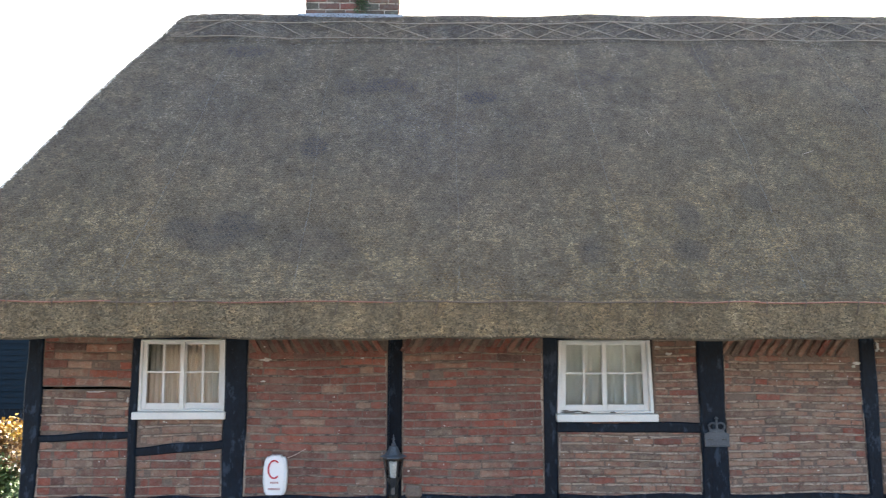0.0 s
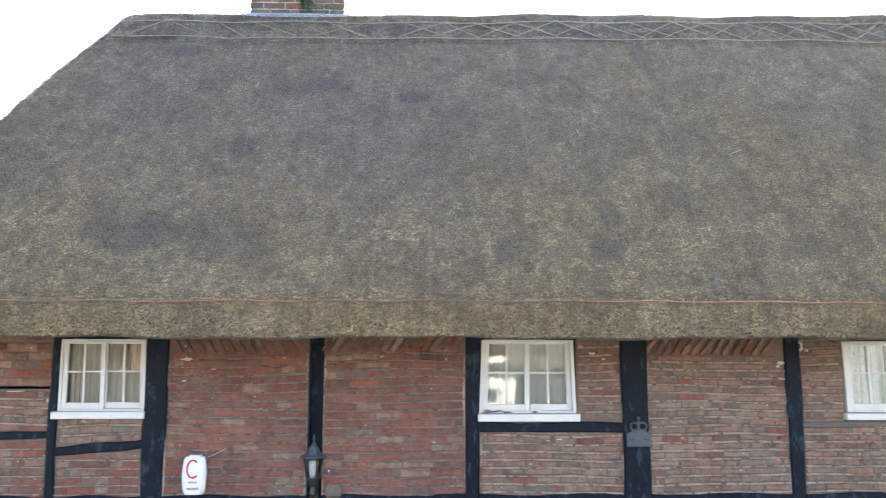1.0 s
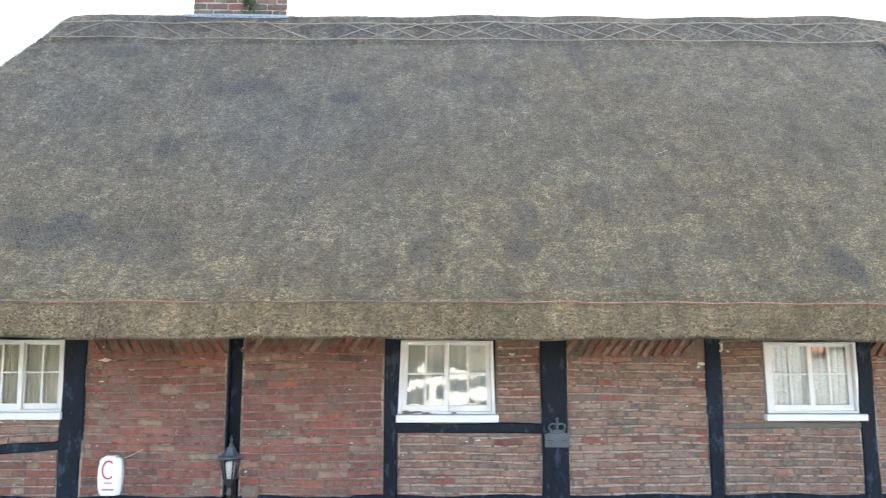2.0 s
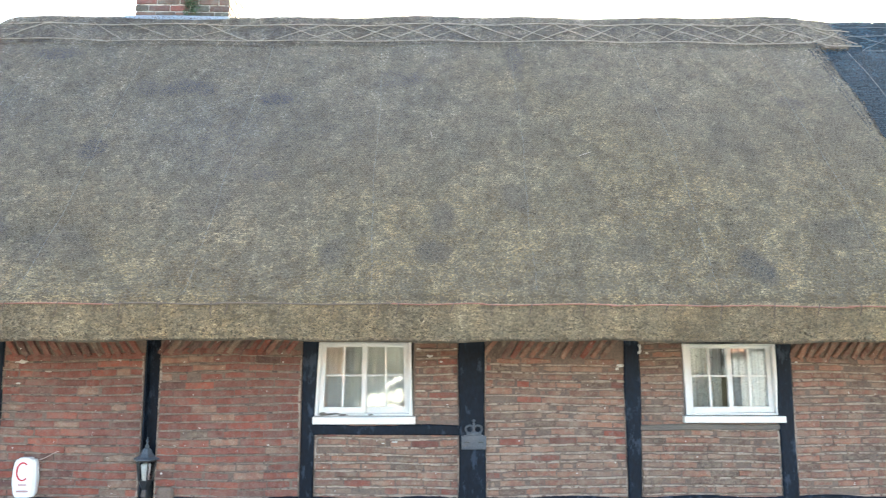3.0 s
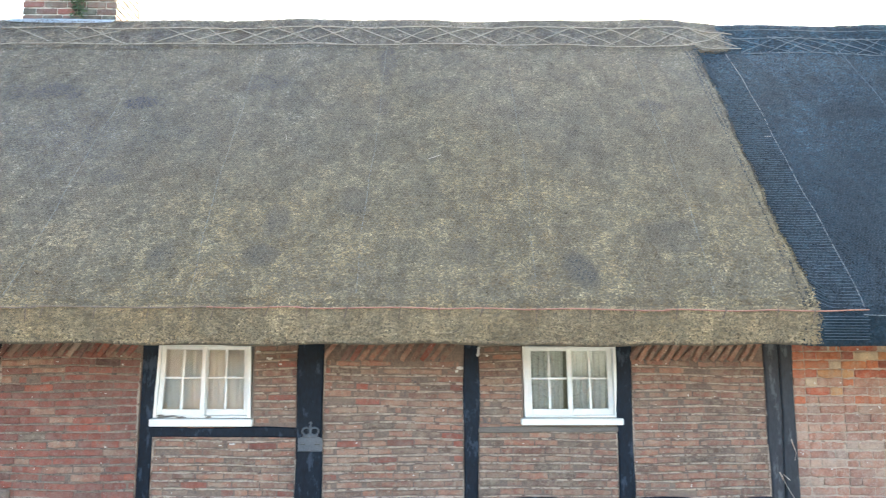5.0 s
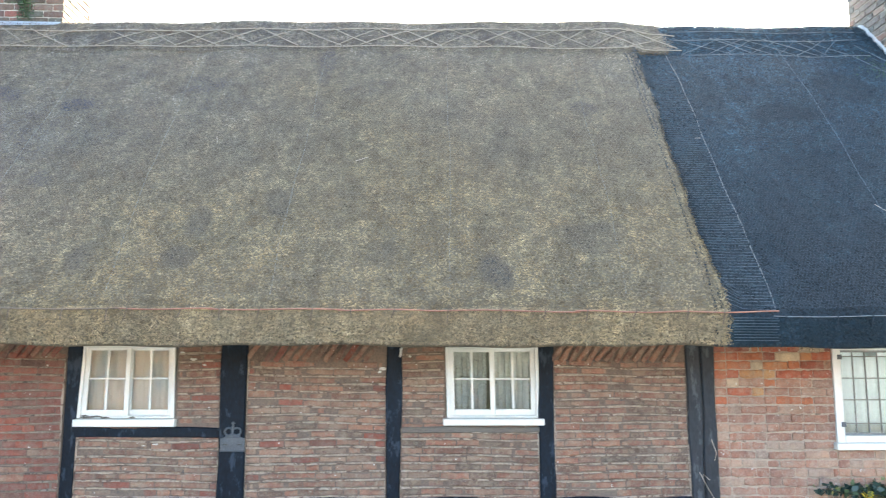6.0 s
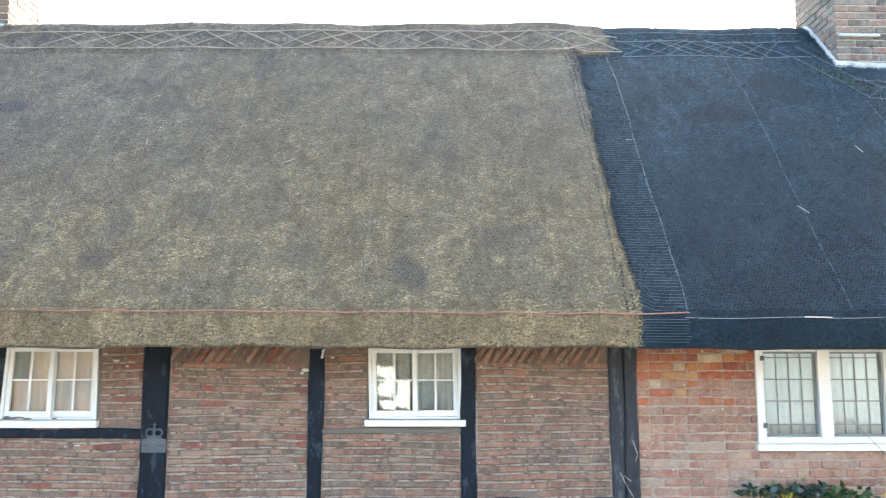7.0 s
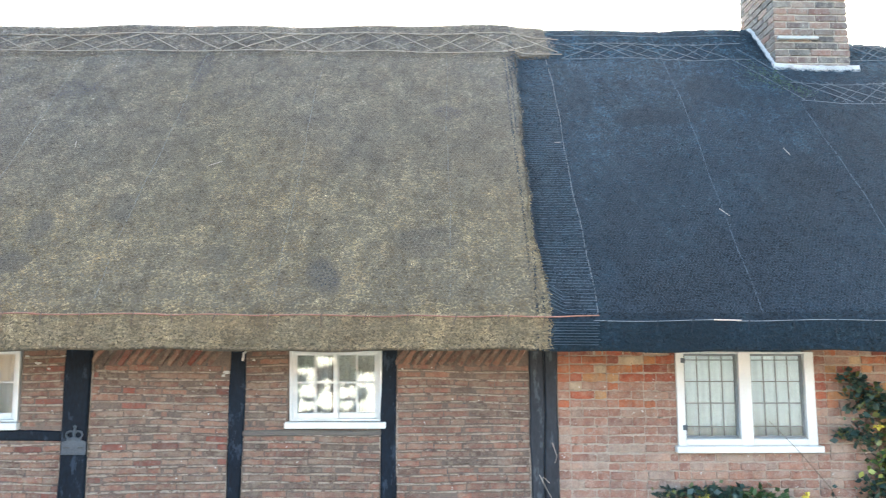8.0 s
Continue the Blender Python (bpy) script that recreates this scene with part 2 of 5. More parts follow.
LEAD = plain("lead_sheet", (0.36, 0.4, 0.46), (0.5, 0.54, 0.6), 5.0, 40.0, 0.55, 0.3)
LEAD_CAME = plain("dull_lead_came", (0.13, 0.14, 0.145), (0.22, 0.23, 0.235), 9.0, 60.0, 0.6)
CEMENT = plain("white_cement_fillet", (0.28, 0.29, 0.295), (0.45, 0.46, 0.465), 6.0, 60.0, 0.9, 0.6)
BLACK_METAL = plain("black_enamelled_metal", (0.015, 0.016, 0.018), (0.035, 0.037, 0.04), 20.0, 90.0, 0.35, 0.2)
PEWTER = plain("grey_weathered_metal", (0.035, 0.044, 0.057), (0.08, 0.094, 0.112), 20.0, 90.0, 0.5, 0.3)
FROST = plain("frosted_lamp_glass", (0.5, 0.5, 0.5), (0.65, 0.65, 0.65), 10.0, 60.0, 0.2)
PLASTIC = plain("white_plastic", (0.74, 0.74, 0.74), (0.80, 0.80, 0.80), 4.0, 40.0, 0.35, 0.03, grain=0.06)
RED = plain("red_print", (0.5, 0.02, 0.03), (0.6, 0.03, 0.05), 9.0, 60.0, 0.5)
GREY_PRINT = plain("faded_print", (0.4, 0.2, 0.2), (0.5, 0.32, 0.32), 9.0, 60.0, 0.5)
BOARD = plain("black_weatherboard", (0.002, 0.006, 0.011), (0.006, 0.016, 0.028), 3.0, 30.0, 0.7, 0.5, stretch=(0.3, 1, 3), gloss=0.15)
GROUND = plain("worn_paving", (0.1, 0.097, 0.09), (0.16, 0.153, 0.142), 1.2, 25.0, 0.9, 0.5)
VAN_WHITE = plain("white_car_paint", (0.72, 0.72, 0.7), (0.78, 0.78, 0.76), 1.0, 20.0, 0.3, 0.05, grain=0.05)
PLASTER_BRICK = plain("warm_brickwork", (0.075, 0.046, 0.03), (0.11, 0.07, 0.045), 2.0, 14.0, 0.9)
PLASTER_GREY = plain("grey_render", (0.19, 0.22, 0.26), (0.26, 0.29, 0.33), 1.0, 20.0, 0.9)
TILE = plain("clay_roof_tiles", (0.2, 0.09, 0.06), (0.3, 0.14, 0.09), 2.0, 20.0, 0.85)
LEAF_GOLD = leaf_material("golden_leaf", [(0.0, (0.2, 0.09, 0.02)), (0.5, (0.37, 0.22, 0.035)), (1.0, (0.5, 0.35, 0.07))])
LEAF_GREEN = leaf_material("green_leaf", [(0.0, (0.02, 0.045, 0.015)), (0.6, (0.05, 0.1, 0.03)), (1.0, (0.11, 0.16, 0.05))])
LEAF_MOSS = leaf_material("moss", [(0.0, (0.015, 0.04, 0.015)), (0.6, (0.035, 0.08, 0.03)), (1.0, (0.07, 0.12, 0.05))])
LEAF_LIME = leaf_material("yellow_green_leaf", [(0.0, (0.08, 0.12, 0.02)), (0.5, (0.2, 0.24, 0.05)), (0.85, (0.36, 0.34, 0.08)), (1.0, (0.5, 0.36, 0.06))])
LEAF_YEW = leaf_material("yew_leaf", [(0.0, (0.012, 0.016, 0.01)), (0.6, (0.025, 0.032, 0.02)), (1.0, (0.05, 0.058, 0.035))])
LEAF_ROSE = leaf_material("rose_leaf", [(0.0, (0.015, 0.035, 0.03)), (0.6, (0.03, 0.06, 0.045)), (0.85, (0.07, 0.1, 0.04)), (1.0, (0.25, 0.22, 0.05))])
LEAF_RUSSET = leaf_material("russet_leaf", [(0.0, (0.12, 0.06, 0.03)), (0.6, (0.25, 0.14, 0.06)), (1.0, (0.3, 0.22, 0.1))])
PETAL = leaf_material("yellow_petal", [(0.0, (0.6, 0.42, 0.03)), (1.0, (0.75, 0.6, 0.1))])
BARK = plain("bark", (0.08, 0.055, 0.04), (0.16, 0.12, 0.09), 12.0, 70.0, 0.9, 0.8)


# ---- building helpers ----
def base_of(p):
    return p.matrix_basis if p.parent is None else Matrix.Identity(4)


def hang(ob, parent):
    ob.parent = parent
    ob.matrix_parent_inverse = base_of(parent).inverted()
    return ob


def mesh_of(name, bm, mat, smooth=False):
    me = bpy.data.meshes.new(name)
    bmesh.ops.recalc_face_normals(bm, faces=bm.faces)
    bm.to_mesh(me)
    bm.free()
    me.materials.append(mat)
    if smooth:
        me.shade_smooth()
    return me


def part(name, bm, mat, parent, label="", smooth=False):
    ob = hang(new(name, mesh_of(name, bm, mat, smooth)), parent)
    return tagged(ob, label)


def thing(name, at, label, category, group="", kind=""):
    ob = new(name)
    ob.matrix_basis = Matrix.Translation(at)
    ob.empty_display_size = 0.1
    return tagged(ob, label, category, group, kind)


def solid(name, bm, mat, label="", category="", group="", kind="", smooth=False):
    return tagged(new(name, mesh_of(name, bm, mat, smooth)), label, category, group, kind)


def box(bm, x0, x1, y0, y1, z0, z1, bevel=0.0, at=None):
    vs = [bm.verts.new(at((x, y, z)) if at else (x, y, z)) for x in (x0, x1) for y in (y0, y1) for z in (z0, z1)]
    fs = [bm.faces.new([vs[i] for i in f]) for f in ((0, 1, 3, 2), (4, 6, 7, 5), (0, 4, 5, 1), (2, 3, 7, 6), (0, 2, 6, 4), (1, 5, 7, 3))]
    if bevel:
        bmesh.ops.bevel(bm, geom=list({e for f in fs for e in f.edges}), offset=bevel, segments=1, affect="EDGES")
    return bm


def boxes(*rows, bevel=0.0, at=None):
    bm = bmesh.new()
    for r in rows:
        box(bm, *r, bevel=bevel, at=at)
    return bm


def tube(bm, pts, radius, sides=6, taper=1.0):
    """A tube along points, closed at its ends."""
    pts = [Vector(p) for p in pts]
    rings = []
    for i, p in enumerate(pts):
        d = (pts[min(i + 1, len(pts) - 1)] - pts[max(i - 1, 0)]).normalized()
        side = d.cross(Vector((0.31, 0.2, 0.93))).normalized()
        up = side.cross(d)
        r = radius * (1 + (taper - 1) * i / max(len(pts) - 1, 1))
        rings.append([bm.verts.new(p + r * (math.cos(a) * side + math.sin(a) * up)) for a in (2 * math.pi * k / sides for k in range(sides))])
    for a, b in zip(rings, rings[1:]):
        for k in range(sides):
            bm.faces.new((a[k], a[(k + 1) % sides], b[(k + 1) % sides], b[k]))
    bm.faces.new(rings[0][::-1])
    bm.faces.new(rings[-1])
    return bm


def lathe(bm, centre, profile, sides=8, turn=0.0):
    """Rings of radius r at height z about an upright axis."""
    rings = []
    for r, z in profile:
        rings.append([bm.verts.new((centre[0] + r * math.cos(turn + 2 * math.pi * k / sides), centre[1] + r * math.sin(turn + 2 * math.pi * k / sides), centre[2] + z)) for k in range(sides)])
    for a, b in zip(rings, rings[1:]):
        for k in range(sides):
            bm.faces.new((a[k], a[(k + 1) % sides], b[(k + 1) % sides], b[k]))
    bm.faces.new(rings[0][::-1])
    bm.faces.new(rings[-1])
    return bm


def soup(name, quads, mat, parent, attributes=(), label="", kind="stuff"):
    """One mesh of many loose quads, an array of n x 4 x 3."""
    n = len(quads)
    me = bpy.data.meshes.new(name)
    me.vertices.add(n * 4)
    me.vertices.foreach_set("co", quads.astype(np.float32).ravel())
    me.loops.add(n * 4)
    me.loops.foreach_set("vertex_index", np.arange(n * 4, dtype=np.int32))
    me.polygons.add(n)
    me.polygons.foreach_set("loop_start", np.arange(0, n * 4, 4, dtype=np.int32))
    for key, values in attributes:
        a = me.attributes.new(key, "FLOAT", "POINT")
        a.data.foreach_set("value", np.repeat(values, 4).astype(np.float32))
    me.update(calc_edges=True)
    me.materials.append(mat)
    ob = new(name, me)
    if parent:
        hang(ob, parent)
    return tagged(ob, label, kind=kind)


# ---- the plan: x along the house front, its brick face at y = WALL ----
WALL = 6.47
BACK = 10.75
rng = np.random.default_rng(7)

# ---- roof shape ----
EAVE_Y, EAVE_X, RIGHT_X, STEP_X = 5.60, -4.12, 13.2, 6.69
PITCH = 1.265


def smin(a, b, k):
    h = np.maximum(k - np.abs(a - b), 0) / k
    return np.minimum(a, b) - h * h * k / 4


def ridge_y(x):
    return 8.575 + np.interp(x, [-3.6, -1.6, 2.0, 4.5, 6.7, 7.4, 10.0, 10.6], [-0.029, 0.0, 0.046, 0.066, 0.096, 0.13, 0.13, -0.07])


def slope(x, y, swell):
    """The front and back slopes, swollen between eave and ridge, and the hip at the gable end."""
    x, y = np.asarray(x, float), np.asarray(y, float)
    top = ridge_y(x)
    front = 3.02 + PITCH * (y - EAVE_Y)
    back = 3.02 + PITCH * (2 * top - y - EAVE_Y)
    up = np.clip((top - np.abs(y - top) - EAVE_Y) / (top - EAVE_Y), 0, 1)
    z = smin(smin(front, back, 0.6) + swell * np.sin(np.pi * up ** 0.8) ** 0.9, 3.02 + 3.0 * (x - EAVE_X) + 0.16 * np.sin(np.pi * np.clip((x - EAVE_X) / 1.2, 0, 1)), 0.5)
    return z + 0.018 * np.sin(1.7 * x + 0.8 * y) * np.sin(1.1 * y + 0.6) + 0.010 * np.sin(4.3 * x + 2.0 * y + 1.0)


def new_z(x, y):
    """The pale coat, which grows fuller towards its end."""
    return slope(x, y, np.interp(x, [-4, -1.5, 0.8, 2.5, 4.3, 6.7, 6.85, 7.3], [-0.06, -0.06, 0.0, 0.1, 0.19, 0.22, 0.12, 0.06]))


def coat_end(y):
    """The ragged end of the pale coat on the older, thinner one."""
    return np.interp(y, [5.6, 5.76, 6.0, 6.3, 6.7, 7.2, 7.85], [6.685, 6.65, 6.62, 6.61, 6.62, 6.655, 6.7]) + 0.012 * np.sin(9 * np.asarray(y)) + 0.008 * np.sin(31 * np.asarray(y))


def roof_z(x, y):
    return np.where(np.asarray(x) < coat_end(y), new_z(x, y), slope(x, y, 0.1) - 0.04)


def roof_normal(x, y):
    e = 0.02
    n = np.stack([-(roof_z(x + e, y) - roof_z(x - e, y)) / (2 * e), -(roof_z(x, y + e) - roof_z(x, y - e)) / (2 * e), np.ones_like(x)], -1)
    return n / np.linalg.norm(n, axis=-1, keepdims=True)


def drip(x):
    return 2.722 + 0.008 * np.sin(2.3 * x) + 0.006 * np.sin(7.1 * x + 1)


def thatch_sheet(name, x0, x1, mat, parent, hip):
    """The solid coat of thatch: the outer slope, the blunt eave and the underside back to the wall."""
    xs = np.arange(x0, x1 + 0.001, 0.045)
    xs[-1] = x1
    if hip:
        xs = np.append(xs, x1)
    ys = np.concatenate([np.arange(EAVE_Y, 8.9, 0.05), np.linspace(8.95, 2 * 8.65 - EAVE_Y, 30)])
    lev_x = ([0] * len(xs)) if not hip else [3, 2, 1] + [0] * len(xs)
    xi = xs if not hip else np.concatenate([[x0] * 3, xs])
    lev_y = [3, 2, 1] + [0] * len(ys) + [1, 2, 3]
    yi = np.concatenate([[EAVE_Y] * 3, ys, [ys[-1]] * 3])
    inset = [0.0, -0.012, 0.02, 0.95]
    verts = []
    for i, x in enumerate(xi):
        for j, y in enumerate(yi):
            lv = max(lev_x[i], lev_y[j])
            px = max(x, x0 + inset[lv]) if hip else x
            py = min(max(y, EAVE_Y + inset[lv]), ys[-1] - inset[lv])
            px = min(px, float(coat_end(py))) if hip else px
            if lv == 0:
                pz = float(new_z(px, py) if hip else roof_z(px, py)) - (0.25 if i == len(xi) - 1 and hip else 0.0)
            else:
                pz = (0, 2.93, float(drip(px)), 3.12)[lv]
            verts.append((px, py, pz))
    m = len(yi)
    faces = [(i * m + j, (i + 1) * m + j, (i + 1) * m + j + 1, i * m + j + 1) for i in range(len(xi) - 1) for j in range(m - 1)]
    me = bpy.data.meshes.new(name)
    me.from_pydata(verts, [], faces)
    me.materials.append(mat)
    me.shade_smooth()
    return hang(new(name, me), parent)


# dark patches in the old thatch: x, y, half width, half length, depth
PATCHES = [(-1.93, 7.91, 0.28, 0.07, 0.6), (-0.33, 7.48, 0.28, 0.1, 0.6), (-0.78, 7.52, 0.14, 0.12, 0.4), (0.66, 7.335, 0.2, 0.07, 0.9), (-1.03, 6.85, 0.13, 0.1, 0.8), (-1.71, 6.09, 0.4, 0.14, 0.55), (0.7, 6.58, 0.13, 0.09, 0.5),
           (1.42, 5.906, 0.12, 0.1, 0.55), (2.28, 6.15, 0.12, 0.12, 0.55), (2.2, 5.89, 0.16, 0.07, 0.5), (2.955, 6.31, 0.13, 0.12, 0.45), (3.15, 7.75, 0.09, 0.28, 0.5), (3.1, 7.24, 0.1, 0.16, 0.35), (3.66, 7.41, 0.3, 0.12, 0.3),
           (5.86, 7.12, 0.17, 0.09, 0.6), (4.835, 5.785, 0.13, 0.11, 0.85), (5.69, 5.99, 0.3, 0.1, 0.4), (4.95, 6.82, 0.12, 0.05, 0.4), (-0.9, 5.98, 0.3, 0.14, 0.4), (0.2, 6.3, 0.25, 0.2, 0.25), (1.9, 7.55, 0.3, 0.12, 0.3), (5.09, 7.49, 0.15, 0.08, 0.25), (3.9, 5.9, 0.12, 0.08, 0.35),
           (8.05, 7.25, 0.35, 0.1, 0.8), (7.5, 6.2, 0.25, 0.35, 0.5), (7.8, 5.75, 0.7, 0.2, 0.75), (8.5, 5.95, 0.5, 0.25, 0.7), (8.9, 7.6, 0.3, 0.2, 0.6), (9.3, 6.7, 0.3, 0.25, 0.5), (10.1, 5.8, 0.5, 0.2, 0.5), (7.35, 7.5, 0.15, 0.3, 0.5), (7.9, 6.7, 0.5, 0.12, 0.4)]


def stain_at(x, y):
    s = np.zeros_like(x)
    for px, py, rx, ry, d in PATCHES:
        q = ((x - px) / rx) ** 2 + ((y - py) / ry) ** 2 + 0.5 * np.sin(11 * x + 5 * y) * np.sin(13 * y)
        s = np.maximum(s, min(1.0, 1.4 * d) * np.clip(1.6 - 1.1 * q, 0, 1))
    # pale coat darker and greyer across the middle of the slope
    mid_band = np.clip((y - 6.1) / 0.5, 0, 1) * np.clip((7.7 - y) / 0.7, 0.25, 1)
    return np.maximum(s, np.where(x < STEP_X + 0.6, mid_band * (0.28 + 0.1 * np.sin(1.3 * x + 0.5) * np.sin(2.1 * y) + 0.06 * np.sin(4.1 * x + 3 * y)), 0.0))


# weight of the painted haze, growing up the slope
def haze_at(x, y):
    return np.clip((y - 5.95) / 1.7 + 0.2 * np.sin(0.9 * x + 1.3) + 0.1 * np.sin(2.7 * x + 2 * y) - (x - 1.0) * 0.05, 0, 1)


def straws(name, count, x0, x1, mat, parent, length, width, spread, lift, low=None, rise=0.0):
    """Loose straw ends over the slope and the blunt eave, one thin blade each; low: only from that y up to over the ridge."""
    x = x0 + (x1 - x0) * rng.random(count)
    on_lip = rng.random(count) < (0.1 if low is None else -1)
    start = EAVE_Y if low is None else cap_low(x) - 0.005
    y = start + (ridge_y(x) + 0.3 - start) * rng.random(count)
    if rise == 0 and x1 < 8:
        x = np.where(x > x1 - 0.25, np.minimum(x, coat_end(y) + rng.uniform(-0.03, 0.012, count)), x)
    if rise > 0:
        x = np.minimum(x, x1 - 0.06 + 0.05 * np.sin(17 * y) + 0.03 * np.sin(59 * y) - 0.2 * rng.random(count) ** 2)
    z = new_z(x, y) if x1 < 8 else roof_z(x, y)
    nrm = roof_normal(x, y)
    f = rng.random(count)
    y = np.where(on_lip, EAVE_Y - 0.012 + 0.03 * f ** 2, y)
    z = np.where(on_lip, roof_z(x, np.full(count, EAVE_Y)) * (1 - f) + (drip(x) + 0.02) * f, z)
    nrm[on_lip] = (0, -0.99, 0.1)
    down = np.stack([nrm[:, 0] * nrm[:, 2], nrm[:, 1] * nrm[:, 2], nrm[:, 2] ** 2 - 1], -1)
    ln = np.linalg.norm(down, axis=1, keepdims=True)
    down = np.where(ln > 0.2, down / np.maximum(ln, 1e-6), np.array([0, -1.0, 0]))
    across = np.cross(nrm, down)
    a = (rng.normal(0, spread, count) * np.where(on_lip, 0.8, 1.0))[:, None]
    d = down * np.cos(a) + across * np.sin(a) + nrm * (rng.random(count) * lift * np.where(on_lip, 0.3, 1.0))[:, None]
    d /= np.linalg.norm(d, axis=1, keepdims=True)
    w = np.cross(nrm, d)
    g = rng.uniform(-0.7, 0.7, count)[:, None]
    w = w * np.cos(g) + nrm * np.sin(g)
    L = ((length[0] + (length[1] - length[0]) * rng.random(count) ** 2) * np.where(on_lip, 0.75, 1.0))[:, None]
    Wd = (width[0] + (width[1] - width[0]) * rng.random(count))[:, None] * 0.5
    p = np.stack([x, y, z], -1) + nrm * (rise + 0.002 + 0.016 * rng.random(count))[:, None]
    quads = np.stack([p - w * Wd, p + w * Wd, p + d * L + w * Wd * 0.6, p + d * L - w * Wd * 0.6], 1)
    return soup(name, quads, mat, parent, (("stain", stain_at(x, y) * rng.uniform(0.6, 1.0, count)), ("ripe_haze", haze_at(x, y)), ("cut", on_lip * 1.0)))


def cap_low(x):
    """The lower edge of the ridge saddle, in plan."""
    return np.interp(x, [-3, 1, 3.2, 5.3, 6.2, 6.68, 6.85, 7.25], [8.06, 8.04, 7.985, 7.935, 7.935, 7.94, 7.985, 8.045])


def ridge_cap(x0, x1, mat, parent, label):
    """The saddle of thatch along the ridge, its lower edge cut straight and a little proud."""
    xs = np.linspace(x0, x1, int((x1 - x0) / 0.06))
    verts = []
    for x in xs:
        yr = float(ridge_y(x))
        over = x > STEP_X
        low = float(cap_low(x)) + (0.035 if over else -0.02)
        end = min(1.0, (x1 - x) / 0.35, (x - x0) / 0.05 + 0.05)
        rows = [(low, -0.06 if over else -0.02)] + [(v, 0.016 * end) for v in np.linspace(low + 0.005, yr + 0.5, 18)] + [(yr + 0.51, -0.02)]
        for y, up in rows:
            verts.append((x, y, float(new_z(x, y)) + up))
    m = 20
    faces = [(i * m + j, (i + 1) * m + j, (i + 1) * m + j + 1, i * m + j + 1) for i in range(len(xs) - 1) for j in range(m - 1)]
    faces += [tuple(range(m)), tuple(range((len(xs) - 1) * m, len(xs) * m))]
    me = bpy.data.meshes.new("ridge_cap")
    me.from_pydata(verts, [], faces)
    me.materials.append(mat)
    return tagged(hang(new("ridge_cap", me), parent), label)


def netting(count_x, x0, x1, y0, y1, mat, parent, wire=0.0008):
    """Hexagonal wire netting stretched over the slope, as thin flat wires."""
    c = (x1 - x0) / count_x
    rows = int((y1 - y0) / (c * 0.56))
    segs = []
    for j in range(rows):
        ya, yb, yc = y0 + (y1 - y0) * j / rows, y0 + (y1 - y0) * (j + 0.4) / rows, y0 + (y1 - y0) * (j + 1) / rows
        i = np.arange(count_x)
        off = 0.5 * (j % 2)
        xm = x0 + (i + off) * c
        segs += [np.stack([xm, np.full(count_x, yb), xm, np.full(count_x, yc)], -1),
                 np.stack([xm, np.full(count_x, yb), xm + c / 2, np.full(count_x, ya)], -1),
                 np.stack([xm, np.full(count_x, yb), xm - c / 2, np.full(count_x, ya)], -1)]
    s = np.concatenate(segs)
    s = s + 0.006 * np.sin(s[:, [1, 0, 3, 2]] * 9.0) + 0.0035 * np.sin(s[:, [1, 0, 3, 2]] * 61.0 + s * 37.0)
    p, q = (np.stack([s[:, k], s[:, k + 1], roof_z(s[:, k], s[:, k + 1])], -1) for k in (0, 2))
    n = roof_normal(s[:, 0], s[:, 1])
    p, q = p + n * 0.025, q + n * 0.025
    w = np.cross(n, q - p)
    w = w / np.maximum(np.linalg.norm(w, axis=1, keepdims=True), 1e-6) * wire
    return soup("netting", np.stack([p - w, p + w, q + w, q - w], 1), mat, parent)


def rod(bm, pts, radius, rise=0.03, sides=5, over=None):
    """A rod that lies on the thatch, through points in plan."""
    line = []
    for (xa, ya), (xb, yb) in zip(pts, pts[1:]):
        n = max(2, int(math.hypot(xb - xa, yb - ya) / 0.12))
        for k in range(n + (1 if (xb, yb) == pts[-1] else 0)):
            x, y = xa + (xb - xa) * k / n, ya + (yb - ya) * k / n
            line.append((x, y, float((over or roof_z)(x, y)) + rise + radius * 0.6))
    return tube(bm, line, radius, sides)


def seam(x, y0, y1, mat, parent, lean=0.0, thick=0.0019):
    """Twisted edge wires where two widths of netting overlap."""
    bm = bmesh.new()
    pts = []
    n = 30
    for k in range(n + 1):
        t = k / n
        pts.append((x + lean * t + 0.012 * math.sin(9 * t + x) + 0.005 * math.sin(31 * t), y0 + (y1 - y0) * t))
    rod(bm, pts, thick, 0.018, 4)
    return part("netting_seam", bm, mat, parent, "twisted wire seam")


roof = thing("roof_1", (1.5, 8.6, 3.0), "weathered grey-brown straw thatch under wire netting, with blunt-cut eave", "thatched roof", kind="structure")
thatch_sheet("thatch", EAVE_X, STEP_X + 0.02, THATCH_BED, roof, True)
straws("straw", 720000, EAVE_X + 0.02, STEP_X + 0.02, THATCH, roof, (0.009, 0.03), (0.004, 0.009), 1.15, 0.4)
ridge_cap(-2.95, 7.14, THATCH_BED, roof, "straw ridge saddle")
straws("ridge_straw", 120000, -2.9, 7.24, THATCH, roof, (0.010, 0.034), (0.0035, 0.0085), 1.1, 0.12, low=8.06, rise=0.014)
netting(300, EAVE_X + 0.3, STEP_X - 0.08, EAVE_Y + 0.03, 8.0, WIRE, roof, 0.0009)
for x, y1, lean in ((-2.35, 7.9, 0.25), (-0.97, 8.0, -0.03), (0.29, 8.03, 0.12), (1.72, 8.0, -0.06), (3.03, 8.0, 0.1), (4.47, 7.95, 0.03), (5.88, 7.95, 0.02)):
    seam(x, EAVE_Y + 0.05, y1, WIRE_SEAM, roof, lean)
roof_dark = thing("roof_2", (10.0, 8.6, 3.0), "older blue-black thatch with netting, joined to the paler coat", "thatched roof", kind="structure")
